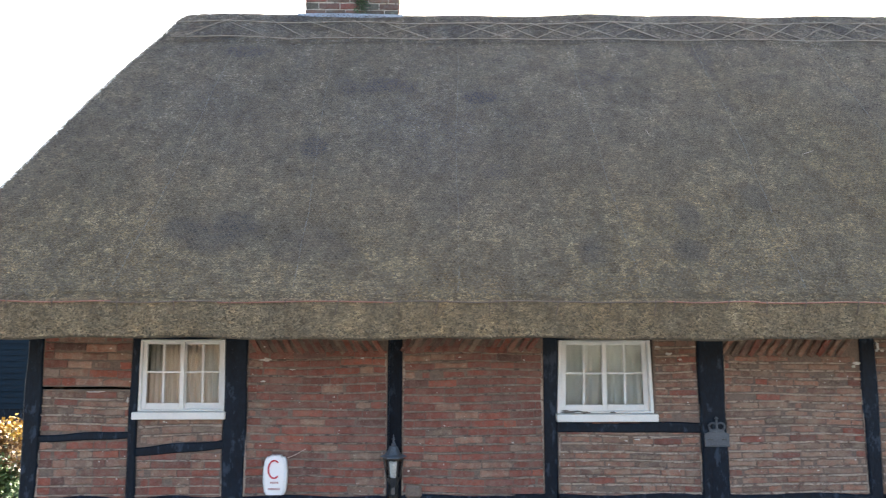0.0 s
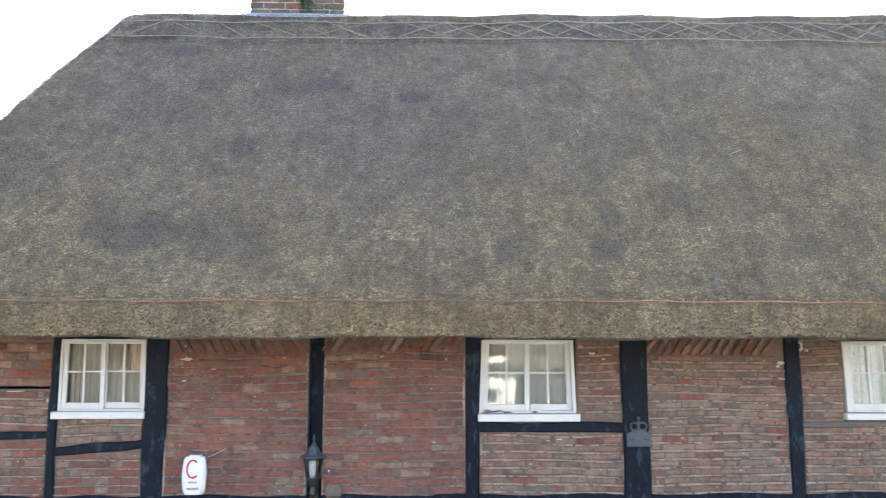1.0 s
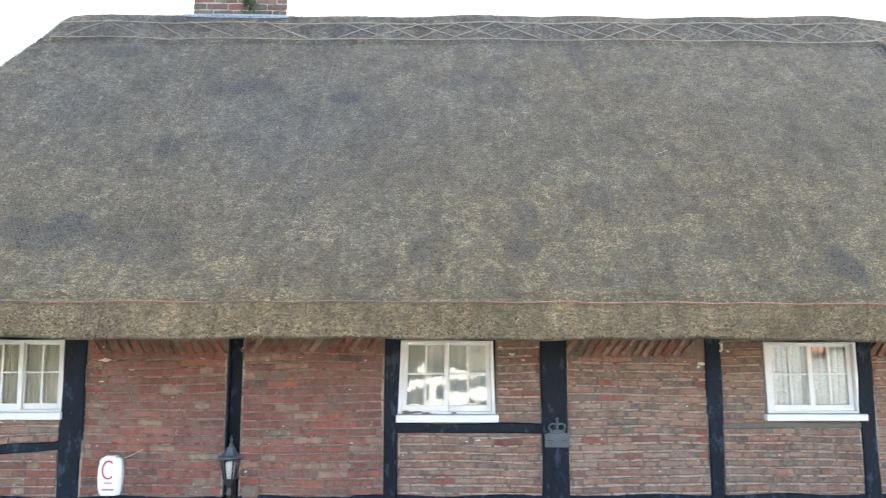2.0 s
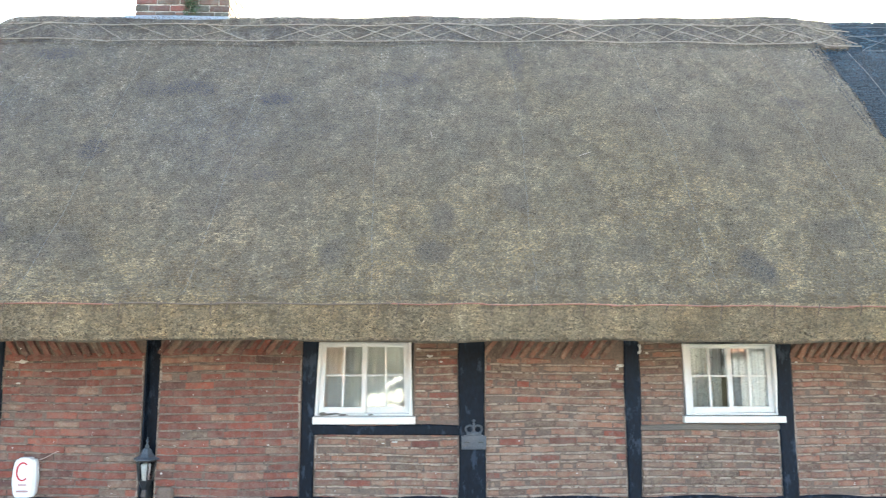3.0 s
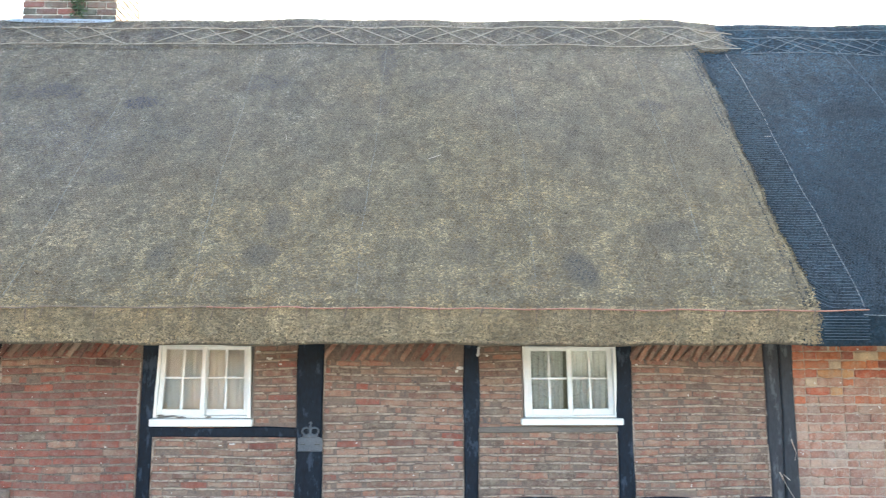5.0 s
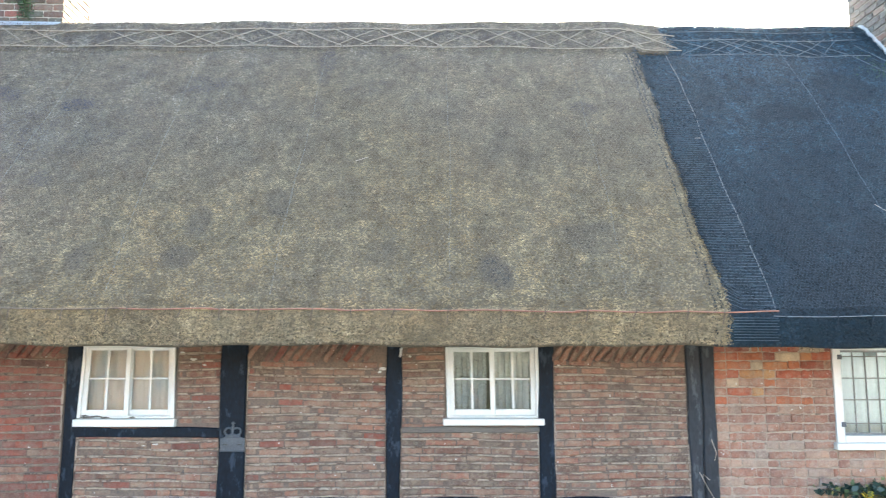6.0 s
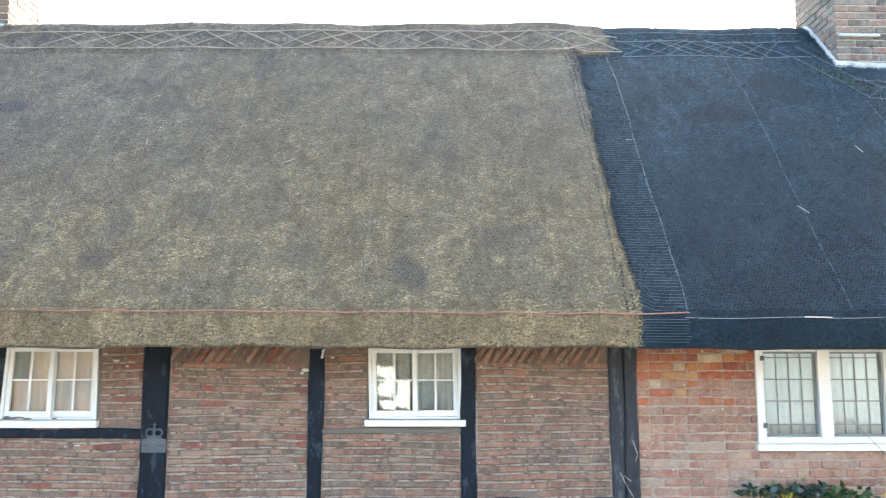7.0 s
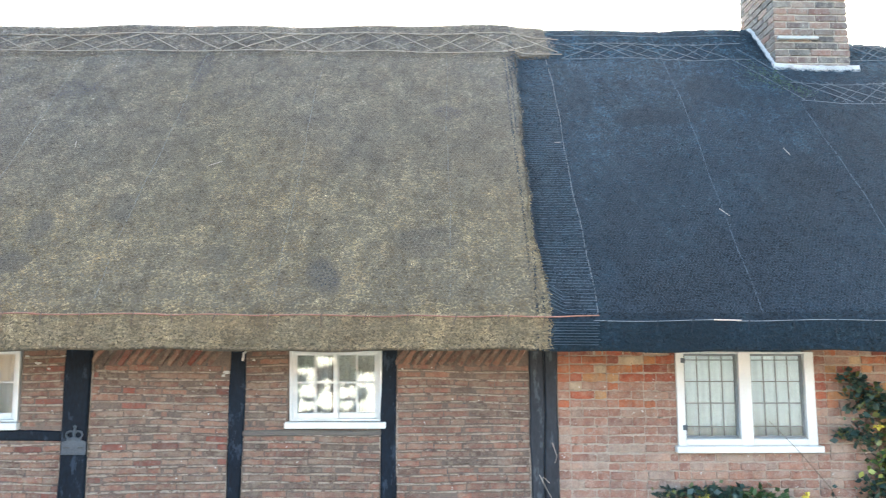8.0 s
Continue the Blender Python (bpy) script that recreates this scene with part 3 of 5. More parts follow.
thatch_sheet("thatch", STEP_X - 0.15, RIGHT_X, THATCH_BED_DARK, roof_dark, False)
straws("straw", 230000, STEP_X - 0.02, 11.6, THATCH_DARK, roof_dark, (0.012, 0.045), (0.004, 0.010), 1.3, 0.35)
netting(150, STEP_X + 0.03, 11.5, EAVE_Y + 0.03, 8.02, WIRE_DARK, roof_dark, 0.0008)
bm = bmesh.new()
for k in range(118):
    y = EAVE_Y + 0.02 + k * 0.0202
    rod(bm, [(STEP_X - 0.02, y), (7.07 + 0.012 * math.sin(2.3 * k), y + 0.005 * math.sin(k))], 0.0028, 0.0195, 3)
for k in range(9):
    tube(bm, [(STEP_X + 0.01, EAVE_Y - 0.032, 2.95 - 0.022 * k), (7.06 + 0.012 * math.sin(2.3 * k), EAVE_Y - 0.032, 2.948 - 0.022 * k)], 0.0028, 3)
part("netting_overlap", bm, WIRE_STRIP, roof_dark, "closely woven doubled edge of netting")
for x, y1, lean in ((7.06, 8.02, 0.03), (8.4, 8.42, 0.09), (9.84, 7.45, -0.04)):
    seam(x, EAVE_Y + 0.03, y1, WIRE_SEAM if x < 8 else WIRE_STRIP, roof_dark, lean, 0.0034 if x < 8 else 0.0026)


# liggers: split hazel rods pegged over the ridge in a lattice
def lattice(x0, x1, low, high, step, mat, parent, seed, radius, rise=0.05, gaps=0.0, span=1.0, over=None):
    r = random.Random(seed)
    low = low if callable(low) else (lambda v, y=low: y)
    for edge in (low, lambda v: high):
        x = x0
        while x < x1 - 0.05:
            e = min(x + r.uniform(1.1, 1.7), x1)
            bm = bmesh.new()
            rod(bm, [(v, float(edge(v)) + r.uniform(-0.01, 0.01)) for v in (x - 0.03, x * 0.67 + e * 0.33, x * 0.33 + e * 0.67, e + 0.03)], radius, rise, 5, over)
            part("ligger", bm, mat, parent, "split hazel rod")
            x = e
    x = x0 + 0.05
    while x < x1 - step * span:
        for way in (1, -1):
            if r.random() < (gaps + 0.75 if x < -0.9 and way == 1 and gaps else gaps):
                continue
            a, b = x + r.uniform(-0.09, 0.09), x + step * span * r.uniform(0.95, 1.4)
            ya, yb = (float(low(a)) + 0.005, high + 0.01) if way == 1 else (high + 0.01, float(low(b)) + 0.005)
            bm = bmesh.new()
            rod(bm, [(a, ya), ((a + b) / 2, (ya + yb) / 2 + r.uniform(-0.012, 0.012)), (b, yb)], radius * r.uniform(0.65, 1.05), rise + 0.012, 5, over)
            part("cross_rod", bm, mat, parent, "split hazel rod")
        x += step * r.uniform(0.85, 1.15)
    for k in range(int((x1 - x0) / 0.3)):
        x = x0 + 0.15 + k * 0.3 + r.uniform(-0.05, 0.05)
        for y in (float(low(x)), high):
            bm = bmesh.new()
            rod(bm, [(x, y - 0.02), (x + 0.01, y + 0.022)], 0.0045, rise + 0.006, 4, over)
            part("spar", bm, BARK if mat == HAZEL else mat, parent)


lattice(-2.82, 7.25, cap_low, 8.27, 0.44, HAZEL, roof, 3, 0.0055, 0.056, 0.08, over=new_z)
lattice(7.3, 9.5, 8.02, 8.27, 0.25, HAZEL_DARK, roof_dark, 5, 0.0037, 0.03, 0.0, 1.5)
lattice(9.85, 11.9, 7.45, 7.70, 0.2, HAZEL_DARK, roof_dark, 8, 0.0037, 0.025, 0.0, 2.0)
lattice(10.78, 12.2, 8.05, 8.28, 0.2, HAZEL_DARK, roof_dark, 15, 0.0037, 0.025, 0.0, 1.6)
for pts in ([(9.32, 8.03), (9.86, 7.47)], [(9.45, 8.2), (9.9, 7.7)], [(7.25, 8.42), (8.4, 8.425), (9.6, 8.42)]):
    bm = bmesh.new()
    rod(bm, pts, 0.004, 0.02)
    part("ligger", bm, HAZEL_DARK, roof_dark, "split hazel rod")

# the rods that hold the eave, with their pegs
r_e = random.Random(21)
x = EAVE_X + 0.15
while x < 11.4:
    e = x + r_e.uniform(0.7, 1.3)
    if x < STEP_X < e:
        e = STEP_X + 0.33
    own, mat = (roof, (BARK, BARK, ROD_RED)[r_e.randrange(3)] if x < 1.0 else (ROD_RED, ROD_RED, ROD_RED, BARK)[r_e.randrange(4)]) if x < STEP_X else (roof_dark, HAZEL_DARK)
    bm = bmesh.new()
    tube(bm, [(x + (e + 0.04 - x) * k / 6, EAVE_Y - 0.04 + 0.004 * math.sin(3 * k + x), (3.002 if x < STEP_X else 2.966) + 0.006 * math.sin(1.3 * x + k) + 0.006 * math.sin(0.8 * (x + (e - x) * k / 6))) for k in range(7)], 0.0058 if x < STEP_X else 0.0036, 5)
    part("eave_rod", bm, mat, own, "thin hazel rod along the eave")
    p = x + 0.1
    while p < e:
        bm = bmesh.new()
        z = 3.005 if x < STEP_X else 2.969
        tube(bm, [(p, EAVE_Y - 0.04, z + 0.016), (p - 0.005, EAVE_Y - 0.052, z - 0.008), (p - 0.012 + r_e.uniform(-0.02, 0.02), EAVE_Y - 0.042, z - 0.06 - r_e.uniform(0, 0.05))], 0.0065, 4, 0.6)
        part("spar", bm, BARK if x < STEP_X else THATCH_BED_DARK, own, "dark twisted peg")
        p += r_e.uniform(0.28, 0.42)
    x = e

bm = tube(bmesh.new(), [(7.98, EAVE_Y - 0.044, 2.972), (8.1, EAVE_Y - 0.046, 2.97), (8.2, EAVE_Y - 0.044, 2.968)], 0.0055, 5)
part("eave_rod", bm, ROD_PALE, roof_dark, "short pale bare rod")

# ---- front wall: brick panels between posts ----
COURSE, BRICK_L, BRICK_H, BRICK_D = 0.0695, 0.222, 0.047, 0.1


def brick_mesh(name, mat, k, worn=1.0):
    """A hand-made brick with rounded, chipped arrises on its face."""
    r = random.Random(k)
    bm = bmesh.new()
    rings = []
    for i in range(5):
        x = (-0.5, -0.25 + r.uniform(-0.07, 0.07), r.uniform(-0.07, 0.07), 0.25 + r.uniform(-0.07, 0.07), 0.5)[i] * BRICK_L
        end = 0.004 * worn if i in (0, 4) else 0.0
        lo, hi = (BRICK_H / 2 - end * 0.4 + worn * r.uniform(-0.006, 0.004) for _ in range(2))
        f = -BRICK_D / 2 + end * 0.8 + worn * r.uniform(-0.004, 0.004)
        c = worn * r.uniform(0.002, 0.011)
        rings.append([bm.verts.new(p) for p in ((x, BRICK_D / 2, -lo), (x, f + c, -lo), (x, f, -lo + c), (x, f, hi - c), (x, f + c, hi), (x, BRICK_D / 2, hi))])
    for p, q in zip(rings, rings[1:]):
        for j in range(6):
            bm.faces.new((p[j], p[(j + 1) % 6], q[(j + 1) % 6], q[j]))
    bm.faces.new(rings[0][::-1])
    bm.faces.new(rings[-1])
    return mesh_of(name, bm, mat)


OLD_BRICKS = [brick_mesh("brick", BRICK_OLD, k, 0.65) for k in range(16)]
DUSTY_BRICKS = [brick_mesh("brick", BRICK_DUSTY, 130 + k) for k in range(12)]
RED_BRICKS = [brick_mesh("brick", BRICK_RED, 50 + k, 0.7) for k in range(14)]
ORANGE_BRICKS = [brick_mesh("brick", BRICK_ORANGE, 70 + k, 0.7) for k in range(12)]
MOSSY_BRICKS = [brick_mesh("brick", BRICK_MOSSY, 110 + k, 0.5) for k in range(10)]
STACK_BRICKS = [brick_mesh("brick", BRICK_STACK, 90 + k, 0.42) for k in range(12)]


def lay_brick(meshes, r, parent, cx, cy, cz, length, height=BRICK_H, tilt=0.0, turn=0.0):
    ob = new("brick", r.choice(meshes))
    hang(ob, parent)
    ob.matrix_basis = pose(cx, cy, cz, 0, tilt, turn) @ Matrix.Diagonal((length / BRICK_L, 1, height / BRICK_H, 1))
    return ob


def course_bricks(meshes, r, parent, x0, x1, z0, z1, course=COURSE, face=WALL, heads=0.15, bed=0.0135, perp=0.007, alternate=False, wander=0.003, sag=0.009, ledge=None):
    """Courses of bricks that fill a rectangle of the wall, their faces at y = face, in wavering lines."""
    n = max(1, round((z1 - z0) / course))
    step = (z1 - z0) / n
    ph = r.uniform(0, 6)

    def waver(m, k):
        return sag * (math.sin(2.6 * m + ph + 0.25 * k) + 0.5 * math.sin(6.1 * m + 0.7 * k))

    for k in range(1, n if ledge else 0):
        # pointing that stands proud where the soft bricks have worn back
        bm = bmesh.new()
        rings = []
        m = max(3, int((x1 - x0) / 0.035))
        for i in range(m + 1):
            x = x0 + (x1 - x0) * i / m
            z = z0 + k * step + waver(x, k - 0.5) + r.uniform(-0.0015, 0.0015)
            worn = noise.noise(Vector((x * 4.0, k * 1.7, ph))) + r.uniform(-0.15, 0.15)
            fat = noise.noise(Vector((x * 7.0, k * 2.3, ph + 5)))
            h, d = bed / 2 * max(0.3, 0.85 + 0.9 * fat) * r.uniform(0.75, 1.2), (r.uniform(0.002, 0.012) if worn < 0.1 else r.uniform(-0.006, 0.003) if worn < 0.3 else r.uniform(-0.012, -0.006))
            rings.append([bm.verts.new(p) for p in ((x, face + 0.03, z - h), (x, face - d, z - h * 0.7), (x, face - d * 0.6, z + h * 0.6), (x, face + 0.03, z + h))])
        for p, q in zip(rings, rings[1:]):
            for j in range(4):
                bm.faces.new((p[j], p[(j + 1) % 4], q[(j + 1) % 4], q[j]))
        part("mortar_bed", bm, ledge, parent)
    for k in range(n):
        z = z0 + (k + 0.5) * step
        x = x0 - (r.uniform(0, 0.16) if not alternate else (0.0 if k % 2 else 0.1125))
        head = bool(k % 2)
        high = step - bed + r.uniform(-0.004, 0.004)
        while x < x1 - 0.03:
            if alternate:
                L = r.uniform(0.108, 0.118) if head else r.uniform(0.22, 0.232)
                head = not head
            else:
                L = r.uniform(0.11, 0.14) if r.random() < heads else r.uniform(0.2, 0.29)
            a, b = max(x, x0) + perp / 2, min(x + L, x1) - perp / 2
            if x1 - b < 0.05:
                b = x1 - perp / 2
            if b - a > 0.03:
                m = (a + b) / 2
                dz = waver(m, k)
                tilt = -math.degrees(sag * 2.6 * math.cos(2.6 * m + ph + 0.25 * k)) + r.uniform(-0.7, 0.7)
                lay_brick(meshes, r, parent, m, face + BRICK_D / 2 + r.uniform(-0.005, 0.007) + (0.004 if r.random() < 0.1 else 0.0), z + dz + r.uniform(-wander, wander), b - a, high + r.uniform(-0.003, 0.003), tilt)
            if b >= x1 - perp:
                break
            x += L
    return n


PANEL_LABEL = "old soft red-brown brick infill panel with thick lime joints"
LOW = 1.36          # top of the middle rail's underside; the bricks above are picked apart
panel_seed = 0


def wall_panel(number, rects, slanted=None, label=PANEL_LABEL, course=COURSE, lean=-54, coarse=0.0, bricks=None, bed=0.0215, pointing=None):
    """One infill panel: mortar with its bricks. rects: x0, x1, z0, z1; the bricks above the middle rail are laid one by one."""
    global panel_seed
    panel_seed += 1
    r = random.Random(panel_seed)
    bricks = bricks or OLD_BRICKS
    bm = bmesh.new()
    for a, b, z0, z1 in rects:
        box(bm, a, b, WALL + 0.009, WALL + 0.2, z0, z1)
    wall = solid("wall_%d" % number, bm, MORTAR, label, "brick wall", "brick panels of the front", "structure")
    for a, b, z0, z1 in rects:
        top = z1
        if slanted and z1 > 2.6:
            top = slanted
            x = a + 0.035
            while x < b - 0.075:
                lay_brick(bricks, r, wall, x + 0.02, WALL + BRICK_D / 2 - 0.016 + r.uniform(-0.008, 0.008), (top + 2.755) / 2 + 0.02, 0.225, 0.045, lean + r.uniform(-5, 5))
                x += 0.086 + r.uniform(-0.008, 0.008)
            top += 0.035
        if top > 2.8:
            top = 2.85
        low = max(z0, LOW - 0.02)
        if coarse > low:
            course_bricks(DUSTY_BRICKS + OLD_BRICKS, r, wall, a + 0.012, b - 0.012, low, coarse, course=0.075, alternate=True, bed=0.013, perp=0.011, sag=0.004, ledge=MORTAR_LEDGE)
            low = coarse + 0.07
        course_bricks(bricks, r, wall, a + 0.012, b - 0.012, low, top, course=course, bed=bed, ledge=pointing or MORTAR_LEDGE, perp=0.012 if pointing is None else 0.007)
    return wall


def lime_strip(parent, x, z0, z1, way, seed):
    """Uneven lime pointing run down the side of a post."""
    r = random.Random(seed)
    bm = bmesh.new()
    rings = []
    n = int((z1 - z0) / 0.03)
    for k in range(n + 1):
        z = z0 + (z1 - z0) * k / n
        w = max(0.001, r.uniform(0.0, 0.014) + 0.008 * math.sin(5 * z + seed))
        d = r.uniform(0.0, 0.008)
        rings.append([bm.verts.new(p) for p in ((x, WALL + 0.02, z), (x, WALL - d, z), (x + way * w, WALL - d * 0.5, z), (x + way * w, WALL + 0.02, z))])
    for p, q in zip(rings, rings[1:]):
        for j in range(4):
            bm.faces.new((p[j], p[(j + 1) % 4], q[(j + 1) % 4], q[j]))
    return part("lime_strip", bm, MORTAR_LEDGE, parent, "pale lime pointing")


P = [wall_panel(1, [(-3.235, -2.47, 0.0, 2.29)], course=0.07, coarse=1.855, bricks=DUSTY_BRICKS + OLD_BRICKS[:4]),
     wall_panel(2, [(-2.41, -1.68, 0.0, 2.05)], course=0.068, coarse=1.76, bricks=DUSTY_BRICKS),
     wall_panel(3, [(-1.495, -0.27, 0.0, 2.95)], slanted=2.59, lean=58, bricks=OLD_BRICKS + DUSTY_BRICKS[:3], bed=0.0155, pointing=MORTAR_SOOTY),
     wall_panel(4, [(-0.15, 1.085, 0.0, 2.95)], slanted=2.63, bricks=OLD_BRICKS + DUSTY_BRICKS[3:6], bed=0.0155, pointing=MORTAR_SOOTY),
     wall_panel(5, [(1.205, 2.46, 0.0, 2.03), (2.06, 2.46, 2.03, 2.95)], bricks=DUSTY_BRICKS + OLD_BRICKS[:3]),
     wall_panel(6, [(2.68, 3.93, 0.0, 2.95)], slanted=2.56, bricks=DUSTY_BRICKS + OLD_BRICKS[:2]),
     wall_panel(7, [(4.05, 5.29, 0.0, 2.04), (4.05, 4.45, 2.04, 2.95)], bricks=DUSTY_BRICKS),
     wall_panel(8, [(5.415, 6.63, 0.0, 2.95)], slanted=2.56, bricks=DUSTY_BRICKS)]
for k, (w, x, z0, z1, way) in enumerate(((2, -1.492, 1.4, 2.5, 1), (2, -0.285, 1.4, 2.6, -1), (3, -0.145, 1.4, 2.66, 1), (3, 1.078, 1.4, 2.6, -1), (4, 1.212, 1.4, 1.92, 1), (4, 2.458, 1.4, 1.75, -1), (4, 2.458, 2.05, 2.5, -1),
                                         (5, 2.686, 1.4, 2.6, 1), (5, 3.922, 1.4, 2.3, -1), (6, 4.052, 1.4, 1.94, 1), (6, 5.282, 1.4, 1.95, -1), (7, 5.42, 1.4, 2.3, 1), (7, 6.63, 1.4, 2.5, -1), (0, -3.23, 1.4, 2.25, 1), (0, -2.475, 1.95, 2.28, -1), (1, -1.678, 1.4, 2.03, -1))):
    lime_strip(P[w], x, z0, z1, way, k)


def lime_splash(parent, x, z, w, h, seed):
    """A thin crust of spilt lime, ragged at its rim and proudest at its middle."""
    r = random.Random(seed)
    bm = bmesh.new()
    n = 11
    rim = [bm.verts.new((x + w / 2 * math.cos(2 * math.pi * k / n) * q, WALL - 0.006, z + h / 2 * math.sin(2 * math.pi * k / n) * q)) for k, q in ((k, r.uniform(0.55, 1.25)) for k in range(n))]
    back = [bm.verts.new((v.co.x, WALL + 0.01, v.co.z)) for v in rim]
    top = bm.verts.new((x, WALL - 0.012, z))
    for k in range(n):
        bm.faces.new((rim[k], rim[(k + 1) % n], top))
        bm.faces.new((rim[k], back[k], back[(k + 1) % n], rim[(k + 1) % n]))
    return part("lime_splash", bm, LIME_WHITE, parent, "dried white lime splash")


for k, (w, x, z, dx, dz) in enumerate(((5, 3.885, 2.52, 0.06, 0.035), (5, 3.86, 2.49, 0.03, 0.03), (4, 2.2, 2.6, 0.05, 0.03), (4, 2.1, 2.66, 0.05, 0.018), (4, 2.43, 2.665, 0.04, 0.014), (4, 2.3, 2.55, 0.03, 0.015), (0, -2.78, 2.272, 0.15, 0.014), (0, -2.52, 2.4, 0.02, 0.03), (0, -2.5, 2.2, 0.02, 0.05),
                                         (2, -1.33, 2.545, 0.11, 0.035), (2, -1.1, 2.46, 0.05, 0.012), (2, -0.5, 2.56, 0.04, 0.01), (3, 0.35, 2.57, 0.03, 0.01), (3, 0.9, 2.62, 0.03, 0.01), (2, -1.35, 2.36, 0.05, 0.014), (6, 4.13, 2.63, 0.03, 0.02), (7, 5.47, 2.55, 0.025, 0.02), (4, 1.9, 1.86, 0.05, 0.015), (4, 1.8, 1.85, 0.03, 0.012))):
    lime_splash(P[w], x, z, dx, dz, k)
# the later, brighter brickwork at the head of the end panel, standing proud over a shadow gap
head = solid("wall_14", boxes((-3.235, -2.47, WALL + 0.0, WALL + 0.2, 2.315, 2.95)), MORTAR, "later orange-brown brickwork above an open joint", "brick wall", "brick panels of the front", "structure")
course_bricks(RED_BRICKS[:4] + DUSTY_BRICKS[:6] + OLD_BRICKS[:10], random.Random(77), head, -3.225, -2.48, 2.318, 2.85, course=0.076, face=WALL - 0.01)


def post(name, xs_bottom, xs_top, z0, z1, label, mat=TIMBER, face=WALL - 0.018, depth=0.2, seed=0):
    """An upright with hewn, wavering edges."""
    bm = bmesh.new()
    n = 14
    rings = []
    for k in range(n + 1):
        t = k / n
        z = z0 + (z1 - z0) * t
        s = min(max((z - 1.4) / 1.26, 0), 1)
        wl, wr = 0.006 * math.sin(5 * t * 3 + seed) + 0.003 * math.sin(31 * t + seed * 2), 0.006 * math.sin(4 * t * 3 + seed * 3) + 0.003 * math.sin(27 * t + seed)
        xl, xr = xs_bottom[0] + (xs_top[0] - xs_bottom[0]) * s + wl, xs_bottom[1] + (xs_top[1] - xs_bottom[1]) * s + wr
        c = 0.012
        rings.append([bm.verts.new(p) for p in ((xl, face + depth, z), (xl, face + c, z), (xl + c, face, z), (xr - c, face, z), (xr, face + c, z), (xr, face + depth, z))])
    for a, b in zip(rings, rings[1:]):
        for i in range(6):
            bm.faces.new((a[i], a[(i + 1) % 6], b[(i + 1) % 6], b[i]))
    bm.faces.new(rings[0][::-1])
    bm.faces.new(rings[-1])
    return solid(name, bm, mat, label, "timber post", "timber frame posts", "structure")


POST_LABEL = "tarred black hewn timber post of the house frame"
for k, (b, t) in enumerate([((-3.366, -3.226), (-3.368, -3.229)), ((-2.478, -2.402), (-2.483, -2.417)), ((-1.675, -1.491), (-1.684, -1.488)), ((-0.282, -0.147), (-0.276, -0.137)),
                            ((1.076, 1.208), (1.081, 1.221)), ((2.455, 2.688), (2.456, 2.683)), ((3.925, 4.05), (3.92, 4.06)), ((5.284, 5.42), (5.284, 5.423)),
                            ((6.636, 6.753), (6.617, 6.753)), ((6.759, 6.879), (6.759, 6.881))]):
    post("timber_post", b, t, 0.0, 3.0, POST_LABEL if k < 8 else "faded black timber post, one of a worn pair", TIMBER if k < 8 else TIMBER_WORN, seed=k, face=WALL - 0.018 + {3: 0.105, 4: 0.03, 5: -0.012}.get(k, 0.0))


# made-up strip that darkens the brick reveal beside the post
solid("trim", boxes((-0.276, -0.2625, WALL + 0.003, WALL + 0.1, 1.4, 2.95)), TIMBER, "thin black strip added to darken the reveal by the set-back post", "trim", kind="structure")


def rail(name, a, b, thick, label, mat=TIMBER, face=WALL - 0.012):
    bm = bmesh.new()
    n = 10
    rings = []
    for k in range(n + 1):
        t = k / n
        x, z = a[0] + (b[0] - a[0]) * t, a[1] + (b[1] - a[1]) * t + 0.004 * math.sin(9 * t + a[0])
        h = thick / 2 * (1 + 0.08 * math.sin(7 * t + b[0]))
        rings.append([bm.verts.new(p) for p in ((x, face + 0.15, z - h), (x, face + 0.01, z - h), (x, face, z - h + 0.01), (x, face, z + h - 0.01), (x, face + 0.01, z + h), (x, face + 0.15, z + h))])
    for p, q in zip(rings, rings[1:]):
        for i in range(6):
            bm.faces.new((p[i], p[(i + 1) % 6], q[(i + 1) % 6], q[i]))
    bm.faces.new(rings[0][::-1])
    bm.faces.new(rings[-1])
    return solid(name, bm, mat, label, "timber rail", "timber frame rails", "structure")


RAIL_LABEL = "black painted timber rail let into the brickwork"
rail("timber_rail", (-3.235, 1.879), (-2.47, 1.912), 0.062, RAIL_LABEL)
rail("timber_rail", (-2.41, 1.769), (-1.68, 1.828), 0.078, RAIL_LABEL)
rail("timber_rail", (1.205, 1.965), (2.46, 1.962), 0.085, RAIL_LABEL)
rail("timber_rail", (4.05, 1.985), (5.29, 1.985), 0.055, "worn grey timber rail below the window", TIMBER_GREY)
for a, b in ((-3.235, -2.47), (-2.41, -1.68), (-1.495, -0.27), (-0.15, 1.085), (1.205, 2.46), (2.68, 3.93), (4.05, 5.29), (5.415, 6.63)):
    rail("timber_rail", (a, 1.325), (b, 1.325), 0.15, "black painted timber middle rail")

for a, b in ((-2.41, -1.68), (1.205, 2.06), (4.45, 5.29)):
    rail("timber_lintel", (a, 2.84), (b, 2.84), 0.235, "black timber head over the window, deep under the eave", face=WALL + 0.004)

